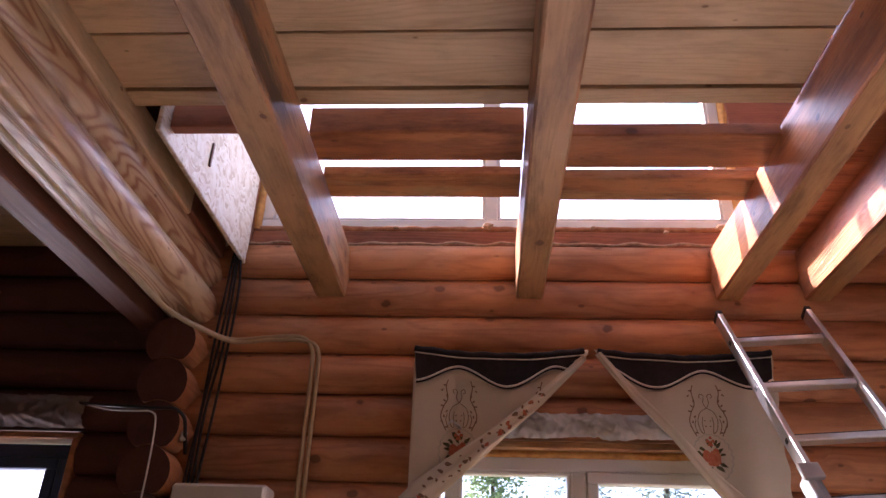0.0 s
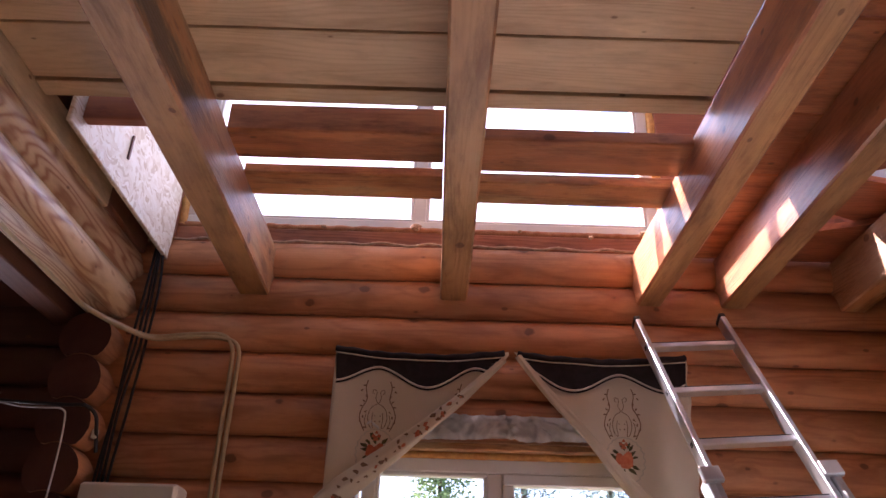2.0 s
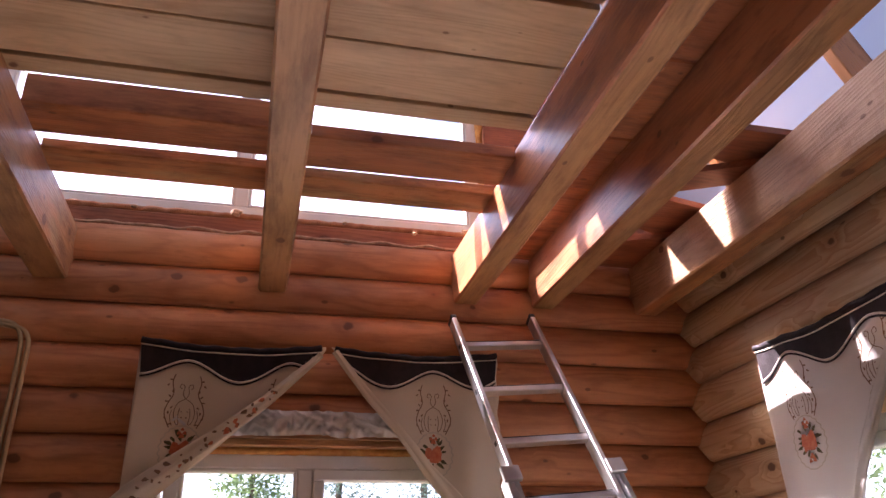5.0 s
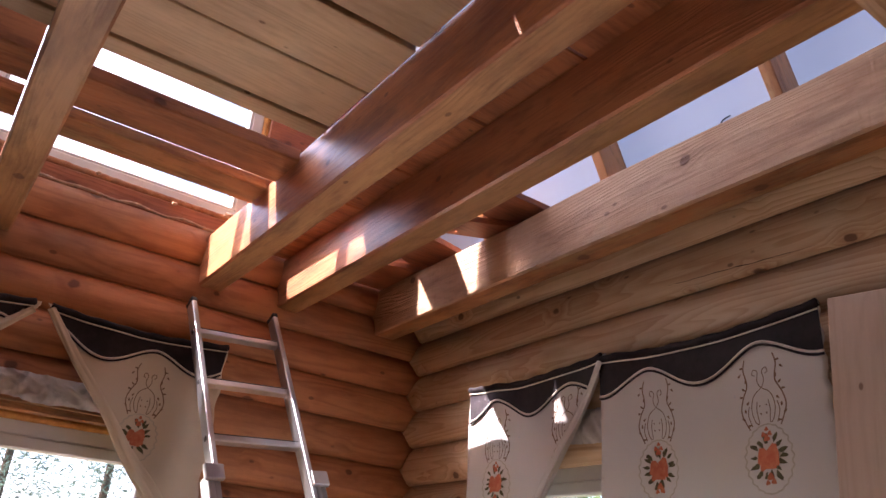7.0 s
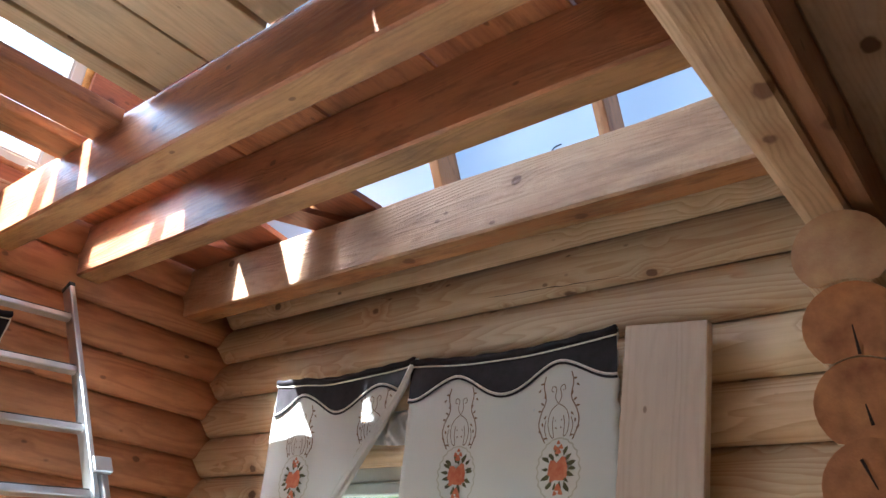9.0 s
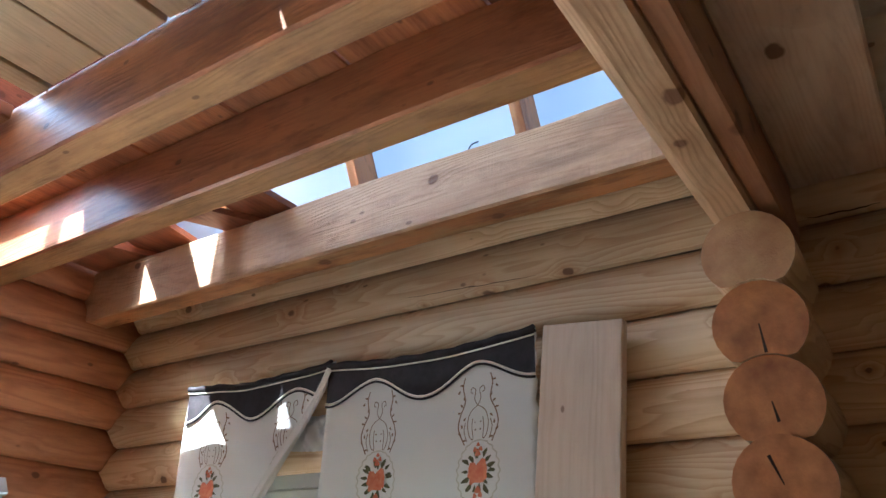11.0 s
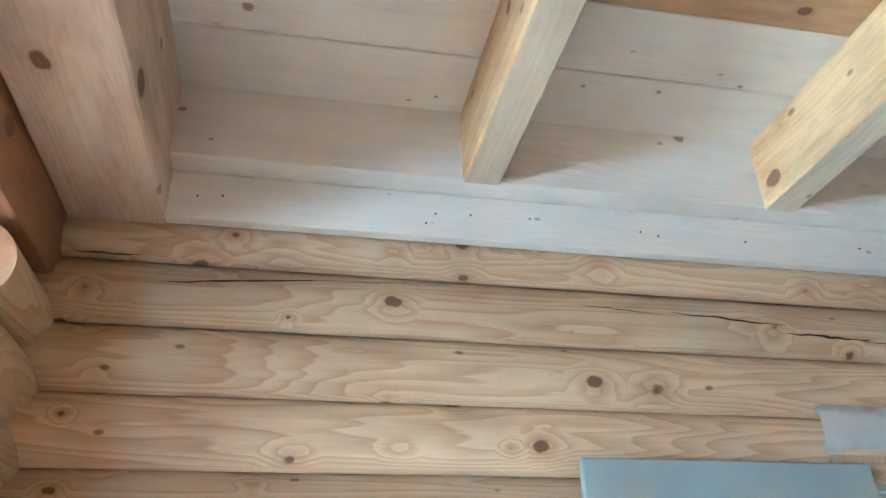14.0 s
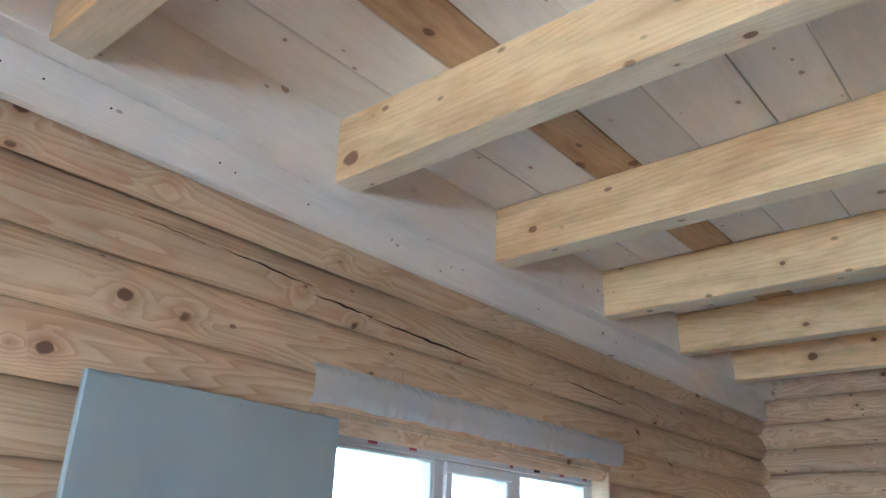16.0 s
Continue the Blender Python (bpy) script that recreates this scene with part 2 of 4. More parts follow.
BOARD_SOF = wood("white_oiled_beam", (0.74, 0.58, 0.46), (0.46, 0.27, 0.17), rings=380, contrast=0.3, stain=0.55, pith=0.3, warp=0.12, knots=0.18, grime=0.35)
BOARD_RED = wood("red_stained_board", (0.36, 0.125, 0.055), (0.15, 0.045, 0.022), rings=400, contrast=0.3, stain=0.6, pith=0.3, grime=0.5)
# also stands in for shade on the lintel beam and above the ceiling gaps
BOARD_DARK = wood("dark_board", (0.18, 0.07, 0.04), (0.07, 0.026, 0.016), rings=400, contrast=0.3, pith=0.3)
BEAM_UNDER = wood("fresh_pine_beam_pale_face", (0.72, 0.62, 0.45), (0.50, 0.38, 0.23), rings=300, contrast=0.25, stain=0.35, knots=0.14, pith=0.3, warp=0.12, grime=0.2)
BOARD_GOLD = wood("bare_pine_board", (0.62, 0.42, 0.22), (0.36, 0.20, 0.09), rings=300, contrast=0.4, stain=0.5, knots=0.17, pith=0.3, warp=0.12, grime=0.35)
BEAM_TIE = wood("aged_planed_beam", (0.62, 0.42, 0.25), (0.34, 0.185, 0.09), rings=380, contrast=0.5, stain=0.5, knots=0.12, pith=0.3, warp=0.12, grime=0.35)
BEAM_BROWN = wood("brown_aged_board", (0.44, 0.215, 0.105), (0.18, 0.07, 0.032), rings=420, contrast=0.25, stain=0.5, pith=0.3, warp=0.12, knots=0.15)
FLOOR = wood("pine_floor_board", (0.44, 0.30, 0.16), (0.28, 0.16, 0.075), pith=0.4)
CRACK = plain("crack_shadowed_wood", (0.03, 0.014, 0.008), 0.9, vary=0.2, scale=30)
PVC = plain("white_pvc", (0.80, 0.80, 0.79), 0.35, vary=0.04, scale=4, bump=0.02)
PVC_BLUE = plain("blue_protective_film", (0.06, 0.10, 0.22), 0.4, vary=0.15)
FOAM = plain("yellow_mounting_foam", (0.75, 0.42, 0.13), 0.9, vary=0.3, scale=25, bump=0.9, dirt=(0.45, 0.2, 0.06))
FOAM_OLD = plain("aged_mounting_foam", (0.46, 0.22, 0.11), 0.9, vary=0.3, scale=25, bump=0.9, dirt=(0.30, 0.11, 0.05))
JUTE = plain("jute_strip", (0.58, 0.38, 0.25), 0.95, vary=0.3, scale=30, bump=0.9)
ALU = plain("aluminium", (0.62, 0.63, 0.65), 0.36, 1.0, vary=0.1, scale=8, bump=0.05)
BLACK = plain("black_plastic", (0.02, 0.02, 0.022), 0.5, vary=0.2)
CABLE_TAN = plain("beige_cable", (0.48, 0.36, 0.20), 0.5, vary=0.1, scale=20)
CABLE_WHITE = plain("white_cable", (0.75, 0.73, 0.70), 0.5, vary=0.08, scale=20)
CABLE_BLACK = plain("black_cable", (0.018, 0.017, 0.018), 0.45, vary=0.2, scale=20)
BOXWHITE = plain("ivory_box_plastic", (0.72, 0.70, 0.64), 0.4, vary=0.08)
GREYPANEL = plain("grey_panel", (0.36, 0.42, 0.43), 0.45, vary=0.06, scale=3, bump=0.03)
FELT = plain("brown_valance_cloth", (0.016, 0.009, 0.012), 0.85, vary=0.2, scale=30, bump=0.4)
PIPING = plain("cream_piping", (0.78, 0.72, 0.62), 0.8, vary=0.1, scale=30)
PRINT_BROWN = plain("brown_print", (0.27, 0.16, 0.085), 0.85, vary=0.2, scale=40)
PRINT_RED = plain("red_print", (0.52, 0.12, 0.05), 0.85, vary=0.3, scale=60, dirt=(0.65, 0.25, 0.12))
PRINT_GREEN = plain("olive_print", (0.13, 0.12, 0.045), 0.85, vary=0.3, scale=60)
PRINT_PALE = plain("pale_print", (0.62, 0.58, 0.48), 0.85, vary=0.1, scale=40)
PRINT_MARK = plain("red_film_print", (0.55, 0.12, 0.15), 0.5, vary=0.15)
STONE = plain("outdoor_ground", (0.12, 0.13, 0.05), 0.95, vary=0.3, scale=1.2, bump=0.5)
BARK = plain("bark", (0.12, 0.08, 0.05), 0.9, vary=0.3, scale=12, bump=0.8)


def cloth(name, colour, glow=0.35):
    """Thin woven cloth: some light passes through it."""
    m, n, l, b = mat_base(name, 0.85)
    tc = n.new("ShaderNodeTexCoord")
    weave = noise_tex(n, l, tc.outputs["Object"], 240, 2)
    big = noise_tex(n, l, tc.outputs["Object"], 3, 3)
    col = mix(n, l, math_node(n, l, "MULTIPLY", big, 0.35), colour, tuple(c * 0.8 for c in colour))
    l.new(col, b.inputs["Base Color"])
    bp = n.new("ShaderNodeBump")
    bp.inputs["Strength"].default_value, bp.inputs["Distance"].default_value = 0.25, 0.001
    l.new(weave, bp.inputs["Height"])
    l.new(bp.outputs[0], b.inputs["Normal"])
    tr = n.new("ShaderNodeBsdfTranslucent")
    l.new(col, tr.inputs[0])
    ms = n.new("ShaderNodeMixShader")
    ms.inputs[0].default_value = glow
    l.new(b.outputs[0], ms.inputs[1])
    l.new(tr.outputs[0], ms.inputs[2])
    l.new(ms.outputs[0], n["Material Output"].inputs[0])
    return m


CURTAIN = cloth("cream_curtain_cloth", (0.74, 0.66, 0.53), 0.25)
CURTAIN_E = cloth("white_curtain_cloth", (0.78, 0.76, 0.72), 0.3)
FILM = cloth("wrinkled_plastic_film", (0.72, 0.74, 0.75), 0.45)
# the same film darkened, for the shade of the side room
FILM_DIM = cloth("shaded_plastic_film", (0.26, 0.20, 0.18), 0.3)
FILM.node_tree.nodes["Principled BSDF"].inputs["Roughness"].default_value = 0.22
MEMBRANE = cloth("grey_roof_membrane", (0.52, 0.54, 0.58), 0.35)
mn, ml = MEMBRANE.node_tree.nodes, MEMBRANE.node_tree.links
clear, both = mn.new("ShaderNodeBsdfTransparent"), mn.new("ShaderNodeMixShader")
both.inputs[0].default_value = 0.08
old = mn["Material Output"].inputs[0].links[0].from_socket
ml.new(old, both.inputs[1])
ml.new(clear.outputs[0], both.inputs[2])
ml.new(both.outputs[0], mn["Material Output"].inputs[0])


def osb_mat():
    m, n, l, b = mat_base("pale_osb", 0.7)
    tc = n.new("ShaderNodeTexCoord")
    v = n.new("ShaderNodeTexVoronoi")
    v.inputs["Scale"].default_value = 26
    st = n.new("ShaderNodeVectorMath")
    st.operation = "MULTIPLY"
    st.inputs[1].default_value = (1, 1.0, 2.4)
    wob = n.new("ShaderNodeVectorMath")
    wob.operation = "MULTIPLY_ADD"
    nz = n.new("ShaderNodeTexNoise")
    nz.inputs["Scale"].default_value = 7
    l.new(tc.outputs["Object"], nz.inputs["Vector"])
    l.new(nz.outputs[1], wob.inputs[0])
    wob.inputs[1].default_value = (0.25, 0.25, 0.25)
    l.new(tc.outputs["Object"], wob.inputs[2])
    l.new(wob.outputs[0], st.inputs[0])
    l.new(st.outputs[0], v.inputs["Vector"])
    sp = n.new("ShaderNodeSeparateXYZ")
    l.new(v.outputs["Color"], sp.inputs[0])
    col = ramp(n, l, sp.outputs[0], [(0.0, (0.82, 0.78, 0.70)), (0.6, (0.74, 0.67, 0.56)), (1.0, (0.56, 0.45, 0.32))])
    l.new(col, b.inputs["Base Color"])
    bp = n.new("ShaderNodeBump")
    bp.inputs["Strength"].default_value, bp.inputs["Distance"].default_value = 0.4, 0.002
    l.new(sp.outputs[1], bp.inputs["Height"])
    l.new(bp.outputs[0], b.inputs["Normal"])
    return m


OSB = osb_mat()


def glass_mat():
    m, n, l, b = mat_base("window_glass", 0.02)
    b.inputs["Transmission Weight"].default_value = 1.0
    b.inputs["IOR"].default_value = 1.05
    b.inputs["Base Color"].default_value = (0.97, 0.99, 0.98, 1)
    return m


GLASS = glass_mat()


def leaf_mat(name, colour):
    m, n, l, b = mat_base(name, 0.6)
    g = n.new("ShaderNodeNewGeometry")
    col = ramp(n, l, g.outputs["Random Per Island"], [(0.0, tuple(c * 0.55 for c in colour)), (1.0, tuple(c * 1.5 for c in colour))])
    l.new(col, b.inputs["Base Color"])
    tr = n.new("ShaderNodeBsdfTranslucent")
    l.new(col, tr.inputs[0])
    ms = n.new("ShaderNodeMixShader")
    ms.inputs[0].default_value = 0.6
    l.new(b.outputs[0], ms.inputs[1])
    l.new(tr.outputs[0], ms.inputs[2])
    l.new(ms.outputs[0], n["Material Output"].inputs[0])
    return m


LEAF = leaf_mat("green_leaves", (0.14, 0.21, 0.09))
LEAF_DARK = leaf_mat("dark_fir_needles", (0.10, 0.15, 0.115))


# ---- mesh helpers ----
def mesh_of(name, verts, faces, mat, smooth=False):
    me = bpy.data.meshes.new(name)
    me.from_pydata([tuple(v) for v in verts], [], faces)
    for k in mat if isinstance(mat, (list, tuple)) else [mat]:
        me.materials.append(k)
    if smooth:
        me.polygons.foreach_set("use_smooth", [True] * len(me.polygons))
    me.update()
    return me


def thing(name, label="", category="", group="", kind="", at=None):
    ob = new(name)
    if at is not None:
        ob.matrix_world = at
    return tagged(ob, label, category, group, kind)


def under(ob, parent, label=""):
    if parent is not None:
        ob.parent = parent
        ob.matrix_parent_inverse = Matrix()
    if label:
        ob["label"] = label
    return ob


def prism(name, profile, length, mat, segs=1, wob=0.0, seed=0, smooth=False, end_mat=None, taper=0.0, under_mat=None):
    """A bar along local X with the given (y, z) profile, a little uneven along its length."""
    n = len(profile)
    v, f = [], []
    for i in range(segs + 1):
        x = length * i / segs
        for j, (y, z) in enumerate(profile):
            k = 1.0 + taper * (i / segs - 0.5)
            if wob:
                k += wob * noise.noise((x * 2.3 + seed * 7.1, y * 9, z * 9 + seed))
            dy = wob * 0.12 * noise.noise((x * 0.9, seed * 3.3, 1.7)) if wob else 0
            v.append((x, y * k + dy, z * k))
    for i in range(segs):
        for j in range(n):
            a, b = i * n + j, i * n + (j + 1) % n
            f.append((a, b, b + n, a + n))
    f.append(tuple(reversed(range(n))))
    f.append(tuple(range(segs * n, segs * n + n)))
    me = mesh_of(name, v, f, [mat, end_mat] if end_mat else mat)
    if smooth:
        flags = [True] * (segs * n) + [False, False]
        me.polygons.foreach_set("use_smooth", flags)
        me.set_sharp_from_angle(angle=radians(50))
    if under_mat:
        me.materials.append(under_mat)
        for i in range(segs):
            me.polygons[i * n].material_index = 1
    if end_mat:
        me.polygons[-1].material_index = 1
        me.polygons[-2].material_index = 1
    return me


AXES = {"x": 0, "y": 90}


def bar(name, start, axis, profile, length, mat, parent=None, **kw):
    """Places a prism so that its own X runs along the given world axis from start."""
    ob = new(name, prism(name, profile, length, mat, **kw))
    ob.matrix_world = pose(*start, 0, 0, AXES[axis])
    return under(ob, parent)


def rect(w, h, c=0.006):
    """A (y, z) rectangle, centred across and standing on z = 0, with its edges broken."""
    w /= 2
    return [(-w + c, 0), (w - c, 0), (w, c), (w, h - c), (w - c, h), (-w + c, h), (-w, h - c), (-w, c)]


COURSE = 0.194
R = 0.135


def log_profile(r=R, cut=True, n=26):
    """A round log whose underside is hollowed to sit on the log below."""
    pts = []
    for i in range(n):
        a = 2 * math.pi * (i + 0.5) / n
        y, z = r * math.cos(a), r * math.sin(a)
        if cut and math.hypot(y, z + COURSE) < r + 0.0045:
            z = -COURSE + math.sqrt((r + 0.0045) ** 2 - y * y)
        pts.append((y, z))
    return pts


seed_no = [0]


def log(parent, start, axis, length, mat, end_mat=None, r=R):
    seed_no[0] += 1
    return bar("log", start, axis, log_profile(r), length, mat, parent, segs=max(4, int(length / 0.11)), wob=0.028, seed=seed_no[0], smooth=True, end_mat=end_mat)


def box_mesh(name, x0, x1, y0, y1, z0, z1, mat, c=0.004):
    """A box with broken edges."""
    bm = bmesh.new()
    bmesh.ops.create_cube(bm, size=1)
    bmesh.ops.scale(bm, vec=(x1 - x0, y1 - y0, z1 - z0), verts=bm.verts)
    c = min(c, 0.3 * min(x1 - x0, y1 - y0, z1 - z0))
    bmesh.ops.bevel(bm, geom=bm.edges, offset=c, segments=1, affect="EDGES")
    me = bpy.data.meshes.new(name)
    bm.to_mesh(me)
    bm.free()
    me.materials.append(mat)
    return me


def box(name, x0, x1, y0, y1, z0, z1, mat, parent=None, label="", c=0.004):
    ob = new(name, box_mesh(name, x0, x1, y0, y1, z0, z1, mat, c))
    ob.location = ((x0 + x1) / 2, (y0 + y1) / 2, (z0 + z1) / 2)
    return under(ob, parent, label)


def smooth_path(pts, per=6):
    pts = [Vector(p) for p in pts]
    out = []
    for i in range(len(pts) - 1):
        p0, p1, p2, p3 = pts[max(i - 1, 0)], pts[i], pts[i + 1], pts[min(i + 2, len(pts) - 1)]
        for k in range(per):
            t = k / per
            out.append(0.5 * (2 * p1 + (p2 - p0) * t + (2 * p0 - 5 * p1 + 4 * p2 - p3) * t * t + (3 * p1 - p0 - 3 * p2 + p3) * t ** 3))
    out.append(pts[-1])
    return out


def tube_mesh(name, pts, r, mat, n=8, per=6):
    path = smooth_path(pts, per)
    v, f = [], []
    up = Vector((0.3, 0.2, 1)).normalized()
    for i, p in enumerate(path):
        d = (path[min(i + 1, len(path) - 1)] - path[max(i - 1, 0)]).normalized()
        a = d.cross(up)
        if a.length < 0.05:
            a = d.cross(Vector((1, 0, 0)))
        a.normalize()
        b = d.cross(a)
        up = -b if (-b).dot(up) > b.dot(up) else b
        for j in range(n):
            t = 2 * math.pi * j / n
            v.append(p + a * r * math.cos(t) + up * r * math.sin(t))
    m = len(path)
    for i in range(m - 1):
        for j in range(n):
            q, w = i * n + j, i * n + (j + 1) % n
            f.append((q, w, w + n, q + n))
    f.append(tuple(reversed(range(n))))
    f.append(tuple(range((m - 1) * n, m * n)))
    return mesh_of(name, v, f, mat, True)


def tube(name, pts, r, mat, parent=None, label="", n=8, per=6):
    return under(new(name, tube_mesh(name, pts, r, mat, n, per)), parent, label)


# ---- the log walls ----
N_Y = 4.6 + R      # axis of the north wall's logs
E_X = 2.49 + R     # axis of the east wall's logs
N_TOP, E_TOP = 3.274, 2.995
S_Y = -5.45
wall_north = thing("wall_north", "round pine log wall stained orange around a curtained window", "wall", kind="structure")
wall_east = thing("wall_east", "pale round pine log wall with knots and drying cracks", "wall", kind="structure")
wall_south = thing("wall_south", "shaded round pine log wall of the far room", "wall", kind="structure")
wall_west = thing("wall_west", "dark round log wall of the side room", "wall", kind="structure")
WIN_N = (-0.03, 1.33, 2.29)
WIN_W = (-2.75, -1.68, 2.30)
WIN_E = (2.40, 3.92, 2.29)
WIN_SE = (-2.86, -0.80, 2.29)


def spans(lo, hi, holes, z):
    """The stretches of a log course left beside the openings."""
    out, at = [], lo
    for a, b, top in sorted(holes):
        if z < top and z > 0.85:
            out.append((at, a))
            at = b
    out.append((at, hi))
    return out


k = 0
while N_TOP - COURSE * (k + 0.5) > -0.1:
    z = N_TOP - COURSE * (k + 0.5)
    for a, b in spans(-1.33, 2.75, [WIN_N], z):
        log(wall_north, (a, N_Y, z), "x", b - a, LOG_N)
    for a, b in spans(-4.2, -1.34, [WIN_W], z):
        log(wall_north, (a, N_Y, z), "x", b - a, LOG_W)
    log(wall_south, (-4.2, S_Y - R, z), "x", 6.95, LOG_E)
    k += 1
k = 0
while E_TOP - COURSE * (k + 0.5) > -0.1:
    z = E_TOP - COURSE * (k + 0.5)
    for a, b in spans(-5.6, 4.85, [WIN_E, WIN_SE], z):
        log(wall_east, (E_X, a, z), "y", b - a, LOG_E)
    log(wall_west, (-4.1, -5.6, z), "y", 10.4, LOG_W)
    k += 1
for z in (3.09, 3.284):
    log(wall_east, (E_X, -5.6, z), "y", 10.45, LOG_E)
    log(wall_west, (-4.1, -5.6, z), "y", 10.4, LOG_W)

# drying cracks in the pale logs: (start, end along the wall, course, start and end turn in degrees, width)
for y0, y1, row, t0, t1, w in ((1.20, 0.70, 1, 10, 32, 0.009), (0.72, 0.45, 1, 30, 36, 0.004), (-0.33, -0.75, 1, 12, 2, 0.008), (-0.72, -1.05, 1, -8, -12, 0.009), (-1.02, -1.75, 1, -14, -24, 0.011), (-2.4, -3.1, 1, -5, -16, 0.008), (-0.02, -0.30, 1, 16, 8, 0.004), (3.95, 3.2, 2, -10, 4, 0.004), (1.45, 1.25, 0, -34, -34, 0.006), (2.9, 2.3, 0, -20, -30, 0.003)):
    v, f, n = [], [], 24
    zc = E_TOP - COURSE * (row + 0.5)
    for i in range(n + 1):
        s = i / n
        a = radians(t0 + (t1 - t0) * s + 2.0 * noise.noise((s * 9, y0, 0)))
        h = w * math.sin(math.pi * s) ** 0.7 * (0.8 + 0.5 * noise.noise((s * 14, y0, 3))) / R
        for b in (a - h / 2, a + h / 2):
            v.append((E_X - (R + 0.0045) * math.cos(b), y0 + (y1 - y0) * s, zc + (R + 0.0045) * math.sin(b)))
    for i in range(n):
        f.append((2 * i, 2 * i + 1, 2 * i + 3, 2 * i + 2))
    under(new("crack", mesh_of("crack", v, f, CRACK)), wall_east, "dark drying crack")

# stub of the cross wall: log ends facing the room, the tie beam on top
stub_east = thing("wall_partition_east", "stub of cross wall, stacked logs with brown painted round ends", "wall", kind="structure")
z = 2.612
while z > -0.1:
    log(stub_east, (2.19 + 0.012 * math.sin(z * 40), 1.565, z), "x", 0.45, LOG_E, LOG_END_BARE if z > 2.6 else LOG_END, r=0.113)
    z -= 0.19
for zc, ang, ln in ((2.422, -95, 0.075), (2.232, -100, 0.05), (2.042, 70, 0.07)):
    v = []
    x = 2.186 + 0.012 * math.sin(zc * 40)
    for r, w in ((0.0, 0.003), (ln * 0.5, 0.0055), (ln, 0.008)):
        for q in (-1, 1):
            a = radians(ang)
            v.append((x, 1.565 + r * math.cos(a) - q * w / 2 * math.sin(a), zc + r * math.sin(a) + q * w / 2 * math.cos(a)))
    under(new("crack", mesh_of("crack", v, [(0, 1, 3, 2), (2, 3, 5, 4)], CRACK)), stub_east, "dark radial drying crack")
stub_west = thing("wall_partition_west", "stub of cross wall, stacked logs with dark round ends", "wall", kind="structure")
z = 2.69
while z > -0.1:
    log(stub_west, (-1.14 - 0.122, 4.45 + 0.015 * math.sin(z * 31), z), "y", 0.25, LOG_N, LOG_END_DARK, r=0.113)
    z -= COURSE

# unseen wall with an opening, added to shape the light from the west
back_west = thing("light_block_back_west", "unseen plain log wall added to close the back room and limit its light", "wall", kind="structure")
for k in range(16):
    z = E_TOP - COURSE * (k + 0.5)
    for a, b in spans(-5.5, 1.35, [(-1.6, 0.2, 2.15)], z):
        if z < 2.72:
            log(back_west, (-1.55, a, z), "y", b - a, LOG_N)

floor = box("floor", -4.2, 2.75, -5.6, 4.85, -0.06, 0.0, FLOOR)
tagged(floor, "plain pine board floor of the log house", "floor", kind="structure")

# ---- timbers over the opening to the side room ----
for name, zc, rr in (("lower", 2.92, 0.113), ("upper", 3.105, 0.108)):
    ob = bar("lintel_log", (-1.252, -3.6, zc), "y", log_profile(rr), 8.24, LOG_SPAN, segs=40, wob=0.03, seed=zc * 9, smooth=True)
    tagged(ob, "planed round pine lintel log spanning the wide opening", "beam", group="lintel logs")
ob = bar("lintel_plank", (-1.205, -3.6, 3.145), "y", rect(0.15, 0.145), 7.70, BOARD_N, segs=30, wob=0.02, seed=5)
tagged(ob, "aged pine plank lying on the lintel logs", "beam")
# shade put into the colour: dark board where the window lamp lights it too much
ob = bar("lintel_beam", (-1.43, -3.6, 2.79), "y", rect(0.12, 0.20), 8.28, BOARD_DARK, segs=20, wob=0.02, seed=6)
tagged(ob, "sawn beam beside the lintel logs carrying the cables", "beam")
ob = bar("lintel_plank", (-1.19, 4.11, 3.172), "y", rect(0.10, 0.10), 0.48, BOARD_DARK, segs=4, wob=0.02, seed=8)
tagged(ob, "short dark red plank on the lintel by the wall", "beam")

# ---- ceiling beams of the front room ----
ZB, ZC = 2.975, 3.235
for x0, x1, mat, label in (
    (-0.655, -0.51, BEAM_WET, "rough orange pine ceiling beam with a dark stain"),
    (0.308, 0.438, BEAM_N, "rough orange pine ceiling beam with hammer marks"),
    (1.245, 1.365, BEAM_RED, "reddish planed pine ceiling beam catching the sun"),
    (1.65, 1.77, BEAM_RED, "dark reddish pine ceiling beam catching the sun"),
    (2.22, 2.345, BEAM_PALE, "pale rough-sawn ceiling beam beside the log wall"),
):
    ob = bar("ceiling_beam", ((x0 + x1) / 2, 1.50, ZB), "y", rect(x1 - x0, ZC - ZB, 0.009), 3.20, mat, segs=26, wob=0.025, seed=x0 * 10, under_mat=BEAM_N if mat == BEAM_PALE else BEAM_GOLD)
    tagged(ob, label, "beam", group="ceiling beams of the front room")

# tie beam over the cross wall, and the pale beam behind it
tie = bar("tie_beam", (-1.25, 1.55, 2.725), "x", [(-0.018, 0.012), (-0.010, 0), (0.070, 0), (0.096, 0.012), (0.096, 0.25), (-0.018, 0.25)], 3.80, BEAM_TIE, segs=26, wob=0.02, seed=3)
tagged(tie, "planed pine tie beam resting on the stacked log ends", "beam")
ob = bar("facing_board", (-1.25, 1.5015, 2.738), "x", rect(0.057, 0.255, 0.006), 3.78, BEAM_BROWN, segs=20, wob=0.01, seed=13)
tagged(ob, "brown aged board nailed along the tie beam", "board")
pale = bar("pale_beam", (-1.25, 1.336, 2.915), "x", rect(0.272, 0.405, 0.008), 3.74, BOARD_SOF, segs=26, wob=0.012, seed=4)
tagged(pale, "wide white-oiled pine beam beside the tie beam", "beam")

